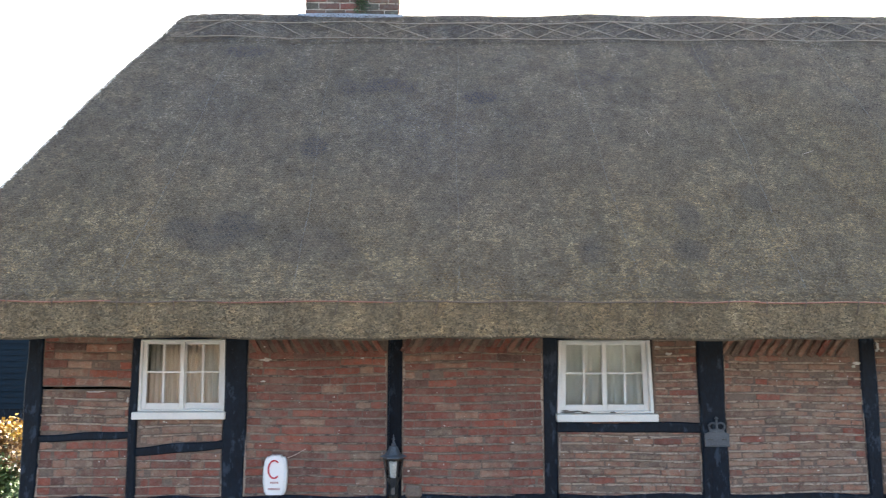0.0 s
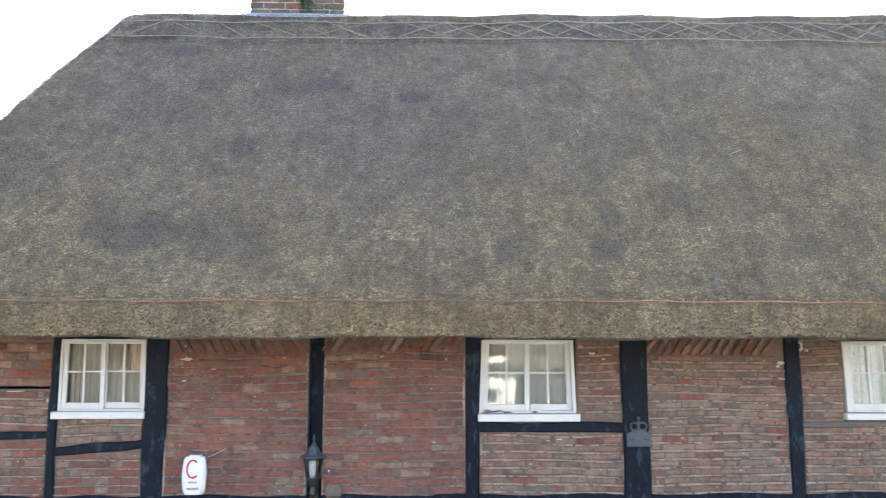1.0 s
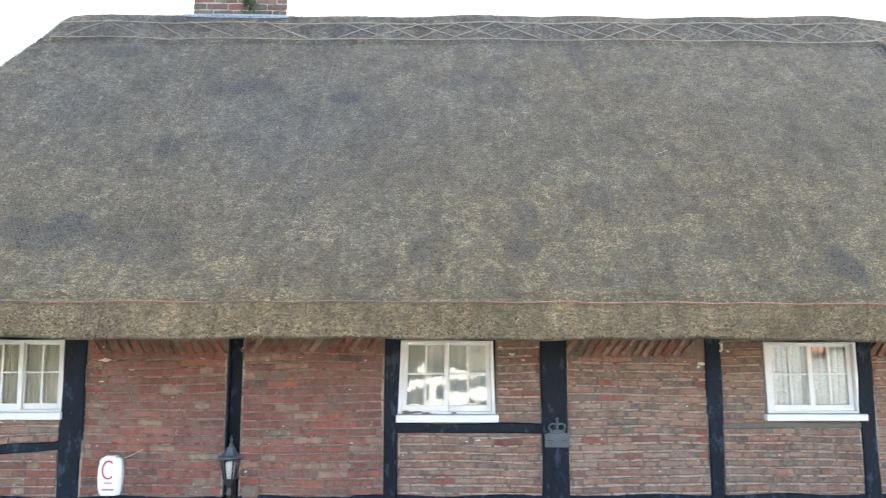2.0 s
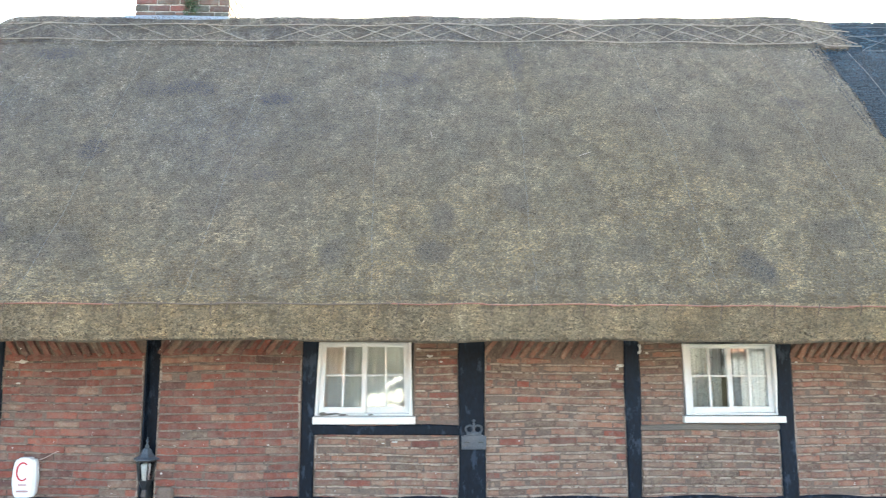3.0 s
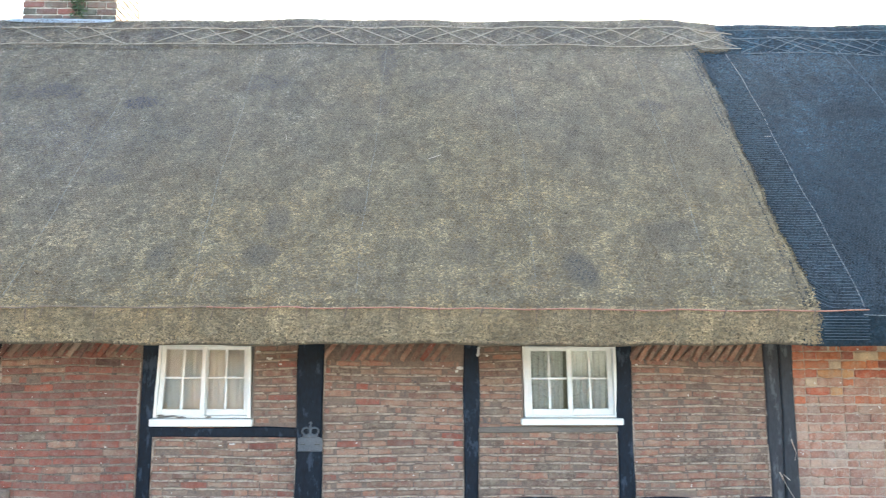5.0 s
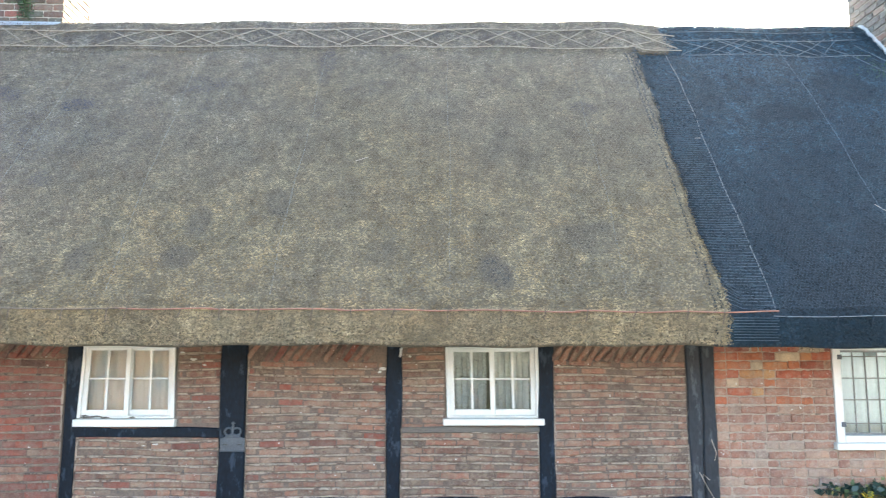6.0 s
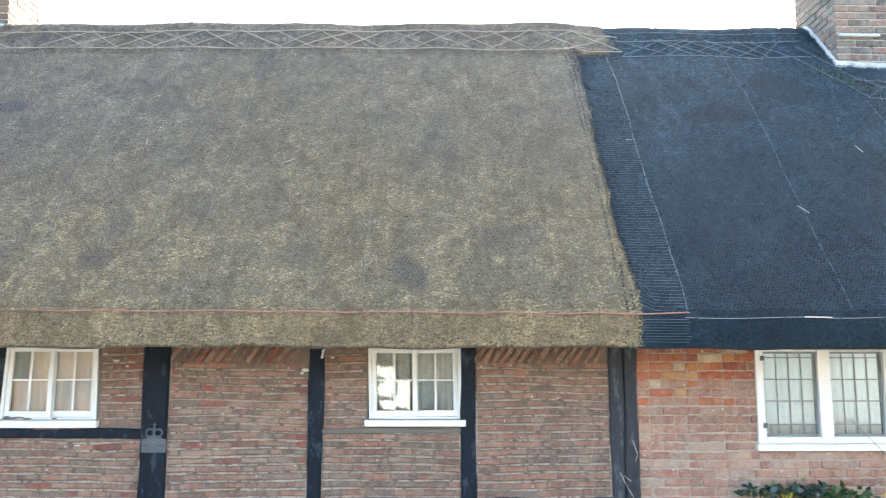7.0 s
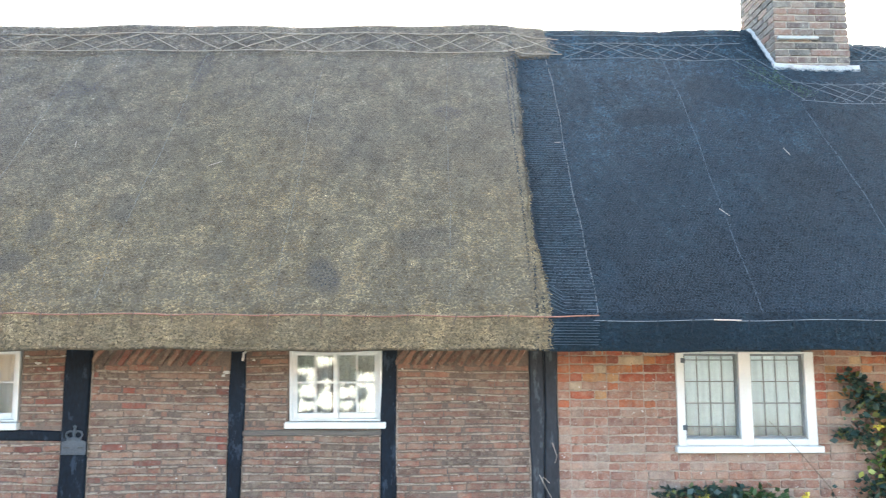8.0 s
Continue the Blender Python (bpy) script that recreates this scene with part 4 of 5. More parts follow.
# the brick house that carries on to the right, with its leaded window
red_wall = boxes((6.88, 7.965, WALL + 0.012, WALL + 0.22, 0, 2.95), (7.965, 9.235, WALL + 0.012, WALL + 0.22, 0, 1.80), (9.235, 12.7, WALL + 0.012, WALL + 0.22, 0, 2.95), (7.965, 9.235, WALL + 0.012, WALL + 0.22, 2.72, 2.95))
red_wall = solid("wall_9", red_wall, MORTAR_TAN, "orange-red brick wall with pale mortar, partly limewash-stained", "brick wall", kind="structure")
r9 = random.Random(99)
for kind, *rect in ((RED_BRICKS, 6.88, 7.965, 1.33, 2.2), (RED_BRICKS + ORANGE_BRICKS, 6.88, 7.965, 2.2, 2.436), (ORANGE_BRICKS, 6.88, 7.965, 2.436, 2.83), (RED_BRICKS, 7.965, 9.235, 1.33, 1.80), (RED_BRICKS, 9.235, 10.6, 1.33, 2.2), (ORANGE_BRICKS + RED_BRICKS, 9.235, 10.6, 2.2, 2.83)):
    course_bricks(kind, r9, red_wall, *rect, course=0.079, alternate=True, bed=0.0105, perp=0.010, wander=0.003, sag=0.003)

# walls that close the house
side = boxes((-3.36, -3.15, WALL + 0.2, BACK, 0, 3.2))
solid("wall_10", side, MORTAR, "plain brick end wall", "wall", kind="structure")
solid("wall_11", boxes((-3.36, 12.9, BACK, BACK + 0.2, 0, 3.2)), MORTAR, "plain rear wall", "wall", kind="structure")
solid("wall_12", boxes((12.7, 12.9, WALL + 0.012, BACK, 0, 6.3)), MORTAR, "plain brick end wall", "wall", kind="structure")
solid("floor", boxes((-3.15, 12.7, WALL + 0.22, BACK, 0.02, 0.12)), ROOM, "plain indoor floor", "floor", kind="structure")
solid("ceiling", boxes((-3.15, 12.7, WALL + 0.25, BACK, 2.95, 3.0)), ROOM, "plain room ceiling", "ceiling", kind="structure")
solid("wall_13", boxes((-3.15, 12.7, WALL + 1.6, WALL + 1.7, 0.12, 2.95)), ROOM, "plain room wall behind the windows", "wall", kind="structure")


# ---- windows ----
def quad_map(tl, tr, bl, br):
    """Maps u across, v up (0 to 1) and y onto a slightly racked opening."""
    def at(p):
        u, y, v = p
        x = (bl[0] * (1 - u) + br[0] * u) * (1 - v) + (tl[0] * (1 - u) + tr[0] * u) * v
        z = (bl[1] * (1 - u) + br[1] * u) * (1 - v) + (tl[1] * (1 - u) + tr[1] * u) * v
        return (x, y, z)
    return at


def sliding_window(number, tl, tr, bl, br, sill, front_left, label, cloth, curtain_label):
    at = quad_map(tl, tr, bl, br)
    w = thing("window_%d" % number, ((bl[0] + br[0]) / 2, WALL, bl[1]), label, "window", "small-paned windows", "structure")
    f = WALL - 0.005
    part("window_frame", boxes((0, 0.036, f, f + 0.11, 0, 1), (0.964, 1, f, f + 0.11, 0, 1), (0.036, 0.964, f, f + 0.11, 0.97, 1), (0.036, 0.964, f + 0.002, f + 0.11, 0, 0.03), bevel=0.004, at=at), WHITE, w)
    bm = boxes((sill[0], sill[1], WALL - 0.055, WALL + 0.1, sill[2], sill[3]), bevel=0.006)
    part("window_sill", bm, WHITE, w, "white painted projecting sill")
    rr = random.Random(number)
    for k, (a, b) in enumerate(((0.036, 0.52), (0.48, 0.964))):
        y = f + (0.012 if (k == 0) == front_left else 0.045)
        st, v0, v1 = 0.05, 0.03, 0.97
        lo = 0.085
        sash = part("sash", boxes((a, a + st, y, y + 0.03, v0, v1), (b - st, b, y, y + 0.03, v0, v1), (a + st, b - st, y, y + 0.03, v0, v0 + lo), (a + st, b - st, y, y + 0.03, v1 - 0.038, v1), bevel=0.003, at=at), WHITE, w, "white painted sliding sash")
        m, h = (a + b) / 2, (v0 + lo + v1 - 0.038) / 2 + 0.02
        part("glazing_bar", boxes((m - 0.013, m + 0.013, y + 0.003, y + 0.027, v0 + lo, v1 - 0.038), bevel=0.003, at=at), WHITE, sash)
        part("glazing_bar", boxes((a + st, b - st, y + 0.005, y + 0.025, h - 0.014, h + 0.014), bevel=0.003, at=at), WHITE, sash)
        for u0, u1 in ((a + st, m - 0.013), (m + 0.013, b - st)):
            for q0, q1 in ((v0 + lo, h - 0.014), (h + 0.014, v1 - 0.038)):
                bm = boxes((u0 - 0.004, u1 + 0.004, y + 0.013, y + 0.017, q0 - 0.004, q1 + 0.004), at=at)
                tilt, swing = rr.uniform(-0.012, 0.012), rr.uniform(-0.012, 0.012)
                c = Vector(at(((u0 + u1) / 2, y + 0.015, (q0 + q1) / 2)))
                for v in bm.verts:
                    v.co.y += (v.co.x - c.x) * swing + (v.co.z - c.z) * tilt
                pane = part("pane", bm, GLASS, sash)
                pane.visible_shadow = False
    # the cloth behind, in loose folds
    for k, (u0, u1, amp) in enumerate(cloth):
        x0, x1 = tl[0] + (tr[0] - tl[0]) * u0, tl[0] + (tr[0] - tl[0]) * u1
        bm = bmesh.new()
        n = 60
        cols = []
        for i in range(n + 1):
            x = x0 + (x1 - x0) * i / n
            col = []
            for z, g in ((tl[1] + 0.05, 0.6), ((tl[1] + bl[1]) / 2, 1.0), (bl[1] - 0.05, 1.3)):
                fold = amp * g * (math.sin(i * 0.63 + number + k) + 0.5 * math.sin(i * 1.37 + 2 * k))
                col.append(bm.verts.new((x, WALL + 0.084 + 0.004 * k + fold, z)))
            cols.append(col)
        for p, q in zip(cols, cols[1:]):
            for j in range(2):
                bm.faces.new((p[j], q[j], q[j + 1], p[j + 1]))
        bmesh.ops.solidify(bm, geom=list(bm.faces), thickness=0.002)
        solid("curtain", bm, {1: CURTAIN_TAN, 2: CURTAIN, 3: LACE}[number], curtain_label, "curtain", "window curtains", smooth=True)
    return w


sliding_window(1, (-2.418, 2.718), (-1.689, 2.718), (-2.412, 2.105), (-1.673, 2.105), (-2.445, -1.66, 2.042, 2.104), True, "white painted sliding sash window with eight small panes", [(0.09, 0.46, 0.007), (0.5, 0.97, 0.007)], "cream curtain half drawn behind the window")
sliding_window(2, (1.227, 2.718), (2.037, 2.718), (1.203, 2.084), (2.055, 2.084), (1.191, 2.078, 2.016, 2.081), True, "white sliding sash window with flaking lower rail", [(0.04, 0.96, 0.007)], "white net curtain behind the window")
sliding_window(3, (4.447, 2.712), (5.285, 2.712), (4.464, 2.088), (5.296, 2.088), (4.427, 5.328, 2.026, 2.084), True, "white sliding sash window with lace behind its panes", [(0.04, 0.45, 0.007), (0.5, 0.96, 0.007)], "patterned white lace curtain behind the window")


# bare wood where the paint has flaked off the bottom rail
flaked = bpy.data.objects["window_2"]
for x0, x1, z in ((1.225, 1.36, 2.094), (1.3, 1.44, 2.102), (1.40, 1.5, 2.092), (1.66, 1.72, 2.094), (1.235, 1.31, 2.108)):
    bm = bmesh.new()
    pts = [(x0, z), (x0 * 0.7 + x1 * 0.3, z - 0.009), (x1, z - 0.002), (x0 * 0.4 + x1 * 0.6, z + 0.009)]
    front = [bm.verts.new((x, WALL - 0.0085, q)) for x, q in pts]
    back = [bm.verts.new((x, WALL - 0.003, q)) for x, q in pts]
    bm.faces.new(front[::-1])
    for k in range(4):
        bm.faces.new((front[k], front[(k + 1) % 4], back[(k + 1) % 4], back[k]))
    part("flake", bm, TIMBER_GREY, flaked, "bare grey wood under flaked paint")


def leaded_window(number, x0, x1, z0, z1):
    w = thing("window_%d" % number, ((x0 + x1) / 2, WALL, z0), "cream painted two-light casement window with leaded panes", "window", "small-paned windows", "structure")
    f = WALL - 0.012
    part("window_frame", boxes((x0, x0 + 0.075, f, f + 0.12, z0, z1), (x1 - 0.09, x1, f, f + 0.12, z0, z1), (x0 + 0.575, x0 + 0.69, f, f + 0.12, z0, z1), (x0 + 0.075, x0 + 0.575, f, f + 0.12, z1 - 0.02, z1), (x0 + 0.69, x1 - 0.09, f, f + 0.12, z1 - 0.02, z1), (x0 + 0.075, x0 + 0.575, f, f + 0.12, z0 + 0.06, z0 + 0.12), (x0 + 0.69, x1 - 0.09, f, f + 0.12, z0 + 0.06, z0 + 0.12), bevel=0.005), WHITE, w)
    part("window_sill", boxes((x0 - 0.03, x1 + 0.03, WALL - 0.06, WALL + 0.1, z0, z0 + 0.06), bevel=0.006), WHITE, w, "white painted projecting sill")
    for a, b in ((x0 + 0.075, x0 + 0.575), (x0 + 0.69, x1 - 0.09)):
        cas = part("casement", boxes((a, a + 0.02, f + 0.04, f + 0.07, z0 + 0.12, z1 - 0.02), (b - 0.02, b, f + 0.04, f + 0.07, z0 + 0.12, z1 - 0.02), (a + 0.02, b - 0.02, f + 0.04, f + 0.07, z0 + 0.12, z0 + 0.14), (a + 0.02, b - 0.02, f + 0.04, f + 0.07, z1 - 0.04, z1 - 0.02), bevel=0.002), LEAD_CAME, w, "thin grey metal casement")
        za, zb = z0 + 0.14, z1 - 0.04
        n, rows = 4, [za, 2.035, 2.243, 2.438, 2.633, zb]
        rows = [z for z in rows if za <= z <= zb]
        m = len(rows) - 1
        for k in range(1, n):
            x = a + 0.02 + (b - a - 0.04) * k / n
            part("lead_came", boxes((x - 0.003, x + 0.003, f + 0.045, f + 0.06, za, zb)), LEAD_CAME, cas)
        for k in range(1, m):
            z = rows[k]
            part("lead_came", boxes((a + 0.02, b - 0.02, f + 0.044, f + 0.061, z - 0.0045, z + 0.0045)), LEAD_CAME, cas)
        rr = random.Random(number * 7 + int(a * 10))
        for i in range(n):
            for j in range(m):
                xa, xb = a + 0.02 + (b - a - 0.04) * i / n, a + 0.02 + (b - a - 0.04) * (i + 1) / n
                q0, q1 = rows[j], rows[j + 1]
                bm = boxes((xa, xb, f + 0.05, f + 0.054, q0, q1))
                tilt, swing = rr.uniform(-0.01, 0.01), rr.uniform(-0.008, 0.008)
                for v in bm.verts:
                    v.co.y += (v.co.x - (xa + xb) / 2) * swing + (v.co.z - (q0 + q1) / 2) * tilt
                part("pane", bm, GLASS, cas).visible_shadow = False
    for z in (z0 + 0.22, z1 - 0.08):
        part("hinge", boxes((x0 + 0.045, x0 + 0.085, f - 0.008, f + 0.01, z - 0.022, z + 0.022), bevel=0.003), PEWTER, w, "dark iron hinge")
    bm = bmesh.new()
    cols = []
    for i in range(91):
        x = x0 + 0.06 + (x1 - x0 - 0.12) * i / 90
        fold = 0.014 * (math.sin(i * 0.5) + 0.5 * math.sin(i * 1.3))
        cols.append([bm.verts.new((x, WALL + 0.09 + fold, z)) for z in (z1 + 0.03, z0)])
    for p, q in zip(cols, cols[1:]):
        bm.faces.new((p[0], q[0], q[1], p[1]))
    bmesh.ops.solidify(bm, geom=list(bm.faces), thickness=0.002)
    solid("curtain", bm, CURTAIN_COOL, "bluish net curtain behind the leaded window", "curtain", "window curtains", smooth=True)


leaded_window(4, 7.965, 9.24, 1.81, 2.71)


# ---- chimneys ----
def chimney(name, x0, x1, y0, y1, z0, z1, label, course=0.075, bricks=STACK_BRICKS):
    c = thing(name, ((x0 + x1) / 2, (y0 + y1) / 2, z0), label, "chimney", "brick chimneys")
    part("core", boxes((x0 + 0.012, x1 - 0.012, y0 + 0.012, y1 - 0.012, z0, z1)), MORTAR_PALE, c, "grey lime mortar core")
    r = random.Random(int(x0 * 100))
    n = round((z1 - z0) / course)
    for k in range(n):
        z = z0 + (k + 0.5) * course
        for face, a0, a1 in ((0, x0, x1), (1, y0, y1), (2, x0, x1), (3, y0, y1)):
            a = a0 - (0.1 if (k + face) % 2 else 0.0)
            while a < a1 - 0.03:
                L = 0.26 * r.uniform(0.85, 1.1)
                s, e = max(a, a0) + 0.007, min(a + L, a1) - 0.007
                if e - s > 0.03:
                    mid = (s + e) / 2
                    d = BRICK_D / 2 + r.uniform(-0.004, 0.004)
                    at = {0: (mid, y0 + d), 1: (x0 + d, mid), 2: (mid, y1 - d), 3: (x1 - d, mid)}[face]
                    lay_brick(bricks, r, c, at[0], at[1], z, e - s, course - 0.017, 0, 90 if face % 2 else 0)
                a += L
    return c


stack_1 = chimney("chimney", -1.43, -0.28, 8.62, 9.35, 6.5, 7.55, "mossy red and grey brick chimney astride the ridge", 0.09, MOSSY_BRICKS)
stack_2 = chimney("chimney", 9.80, 10.70, 7.95, 8.85, 5.9, 7.8, "weathered red brick chimney rising through the dark thatch", 0.086)


# lead apron, cement fillets and ledge
bm = bmesh.new()
n = 24
cols = []
for k in range(n + 1):
    x = -1.49 + 1.27 * k / n
    sag = 0.05 * math.sin(math.pi * k / n)
    cols.append([bm.verts.new(p) for p in ((x, 8.63, 6.72), (x, 8.60, 6.705), (x, 8.47 - sag, float(roof_z(x, 8.47 - sag)) + 0.045), (x, 8.40 - sag, float(roof_z(x, 8.40 - sag)) + 0.04))])
for p, q in zip(cols, cols[1:]):
    for j in range(3):
        bm.faces.new((p[j], q[j], q[j + 1], p[j + 1]))
bmesh.ops.solidify(bm, geom=list(bm.faces), thickness=0.006)
part("flashing", bm, LEAD, stack_1, "dressed lead apron")
part("stay_rod", tube(bmesh.new(), [(-0.25, 9.36, 7.5), (-0.27, 9.6, 7.2), (-0.30, 9.98, 6.2), (-0.30, 10.2, 5.0)], 0.012, 6), ROD_PALE, stack_1, "thin rusty stay rod")


def fillet(bm, a, b, width, n=16):
    """A ragged band of cement along the foot of a stack, from a to b in plan."""
    cols = []
    d = Vector((b[0] - a[0], b[1] - a[1])).normalized()
    out = Vector((d.y, -d.x))
    for k in range(n + 1):
        x, y = a[0] + (b[0] - a[0]) * k / n, a[1] + (b[1] - a[1]) * k / n
        w = width * (1 + 0.25 * math.sin(k * 1.7) + 0.15 * math.sin(k * 3.9))
        ox, oy = x + out.x * w, y + out.y * w
        cols.append([bm.verts.new(p) for p in ((x - out.x * 0.01, y - out.y * 0.01, float(roof_z(x, y)) + 0.05 + 0.008 * math.sin(k * 2.3)), (x + out.x * 0.03, y + out.y * 0.03, float(roof_z(x, y)) + 0.035), (ox, oy, float(roof_z(ox, oy)) + 0.03), (ox, oy, float(roof_z(ox, oy)) - 0.05), (x, y, float(roof_z(x, y)) - 0.05))])
    for p, q in zip(cols, cols[1:]):
        for j in range(5):
            bm.faces.new((p[j], q[j], q[(j + 1) % 5], p[(j + 1) % 5]))
    bm.faces.new(cols[0])
    bm.faces.new(cols[-1][::-1])
    return bm


part("fillet", fillet(bmesh.new(), (9.76, 7.95), (10.78, 7.95), 0.032), CEMENT, stack_2, "white cement fillet")
part("fillet", fillet(bmesh.new(), (9.80, 8.60), (9.80, 7.93), 0.035), CEMENT, stack_2, "white cement fillet")
part("ledge", boxes((9.83, 10.32, 7.915, 7.96, 6.36, 6.395), bevel=0.008), CEMENT, stack_2, "narrow white mortared ledge")



def leaf_quads(points, size, r):
    """One folded leaf-shaped quad at each point, turned at random."""
    n = len(points)
    d = r.normal(0, 1, (n, 3))
    d[:, 2] *= 0.6
    d /= np.linalg.norm(d, axis=1, keepdims=True)
    e = np.cross(d, r.normal(0, 1, (n, 3)))
    e /= np.linalg.norm(e, axis=1, keepdims=True)
    L = (size * r.uniform(0.6, 1.3, n))[:, None]
    p = np.asarray(points)
    return np.stack([p, p + d * L * 0.45 + e * L * 0.34, p + d * L, p + d * L * 0.45 - e * L * 0.34], 1)


def moss(parent, centres, seed, label):
    """Tufts of moss, thickest at the middle of each patch: x, y, z, spread across, spread along y and z, count."""
    r = np.random.default_rng(seed)
    pts = np.concatenate([np.stack([r.normal(x, sx, n), r.normal(y, sy, n), np.full(n, z)], -1) if sz is None else np.stack([r.normal(x, sx, n), np.full(n, y) - 0.01 * r.random(n), r.normal(z, sz, n)], -1) for x, y, z, sx, sy, sz, n in centres])
    if centres[0][5] is None:
        pts[:, 2] = roof_z(pts[:, 0], pts[:, 1]) + 0.015
    return soup("moss", leaf_quads(pts, 0.022, r), LEAF_MOSS, parent, label=label)


moss(stack_1, [(-0.75, 8.6, 6.95, 0.05, 0, 0.17, 900), (-0.85, 8.6, 7.1, 0.12, 0, 0.06, 250)], 41, "dark green moss on the brick")
moss(roof_dark, [(9.72, 7.75, 0, 0.06, 0.07, None, 420), (9.5, 7.85, 0, 0.1, 0.1, None, 260), (9.9, 7.6, 0, 0.08, 0.05, None, 160)], 42, "green moss at the foot of the chimney")

# ---- ground and surroundings ----
gm = bmesh.new()
bmesh.ops.create_grid(gm, x_segments=8, y_segments=8, size=400)
solid("ground", gm, GROUND, "level worn ground in front of the house", "ground", kind="structure")

barn = thing("barn", (-12, 20, 0), "black weatherboarded outbuilding behind a hedge", "outbuilding")
part("plinth", boxes((-18.0, -8.0, 19.06, 24, 0, 1.02)), TIMBER, barn, "dark lower wall")
for k in range(18):
    z = 1.02 + 0.148 * k
    bm = bmesh.new()
    vs = [bm.verts.new(p) for p in ((-18, 19.0, z), (-8, 19.0, z), (-8, 19.03, z + 0.17), (-18, 19.03, z + 0.17), (-18, 19.02, z), (-8, 19.02, z), (-8, 19.05, z + 0.17), (-18, 19.05, z + 0.17))]
    for f in ((0, 1, 2, 3), (7, 6, 5, 4), (0, 4, 5, 1), (3, 2, 6, 7), (0, 3, 7, 4), (1, 5, 6, 2)):
        bm.faces.new([vs[i] for i in f])
    part("board", bm, BOARD, barn)
part("roof", boxes((-18.3, -7.7, 18.8, 24.3, 3.66, 3.8)), TILE, barn, "low clay roof")

def bush(name, at, height, spread, mats, label, category, seed, leaves=2500, leaf=0.07):
    """Branching stems with leaves gathered in uneven clumps along them."""
    r = np.random.default_rng(seed)
    q = random.Random(seed)
    b = thing(name, at, label, category)
    base = Vector(at)
    tips = []
    for k in range(11):
        a = q.uniform(0, 6.28)
        lean = q.uniform(0.1, 1.0) * spread
        h = height * q.uniform(0.6, 1.0) * (1 - 0.25 * (lean / spread) ** 2)
        mid = base + Vector((math.cos(a) * lean * 0.4, math.sin(a) * lean * 0.4, h * 0.55))
        tip = base + Vector((math.cos(a) * lean, math.sin(a) * lean, h))
        part("stem", tube(bmesh.new(), [base + Vector((math.cos(a), math.sin(a), 0)) * 0.03, mid, tip], 0.014, 5, 0.35), BARK, b)
        for j in range(9):
            t = q.uniform(0.25, 1.0)
            c = base.lerp(mid, t * 2) if t < 0.5 else mid.lerp(tip, t * 2 - 1)
            tips.append(c + Vector((q.gauss(0, 0.14), q.gauss(0, 0.14), q.gauss(0, 0.08))) * spread)
    tips = np.array(tips)
    for k, (mat, lo, hi) in enumerate(mats):
        sel = tips[(tips[:, 2] >= at[2] + height * lo) & (tips[:, 2] <= at[2] + height * hi)]
        if len(sel) == 0:
            continue
        n = int(leaves * len(sel) / len(tips))
        pts = sel[r.integers(0, len(sel), n)] + r.normal(0, 0.085, (n, 3)) * spread * 1.2
        pts[:, 2] = np.maximum(pts[:, 2], at[2] + 0.03)
        soup("leaves", leaf_quads(pts, leaf, r), mat, b)
    return b


bush("shrub", (-6.32, 11.6, 0.0), 1.62, 0.75, [(LEAF_GREEN, 0.0, 0.55), (LEAF_RUSSET, 0.45, 0.75), (LEAF_GOLD, 0.7, 1.2)], "autumn shrub, gold above russet and green leaves", "shrub", 4, 5000, 0.075)
bush("shrub", (-6.6, 10.9, 0.0), 1.08, 0.8, [(LEAF_GREEN, 0.0, 1.3)], "low dark green garden shrub", "shrub", 9, 4500, 0.06)
bush("shrub", (-8.6, 12.4, 0.0), 1.3, 1.0, [(LEAF_GREEN, 0.0, 1.3)], "low dark green garden shrub", "shrub", 12, 3500, 0.07)

# ---- climbing rose on the brick wall ----
rose = thing("climbing_rose", (9.6, WALL - 0.05, 0.0), "climbing rose with dark leaves and yellow flowers on brick wall", "climbing plant")
r_r = random.Random(31)
n_r = np.random.default_rng(31)
STEMS = [[(9.6, 0.0), (9.62, 0.9), (9.75, 1.7), (9.72, 2.2), (9.55, 2.55)], [(9.6, 0.0), (9.7, 1.0), (9.95, 1.6), (10.1, 2.1), (10.15, 2.4)], [(9.6, 0.0), (9.4, 0.8), (9.0, 1.3), (8.5, 1.42), (7.85, 1.47)],
         [(9.6, 0.0), (9.8, 1.2), (9.65, 1.75), (9.45, 2.05)], [(9.62, 0.9), (9.3, 1.5), (9.0, 1.85), (8.75, 2.1)], [(9.6, 0.0), (10.2, 1.1), (10.5, 1.8), (10.6, 2.3)]]
for pts in STEMS:
    line = [Vector((x, WALL - 0.05 - 0.02 * k, z)) for k, (x, z) in enumerate(pts)]
    part("stem", tube(bmesh.new(), line, 0.0055, 5, 0.3), BARK, rose)
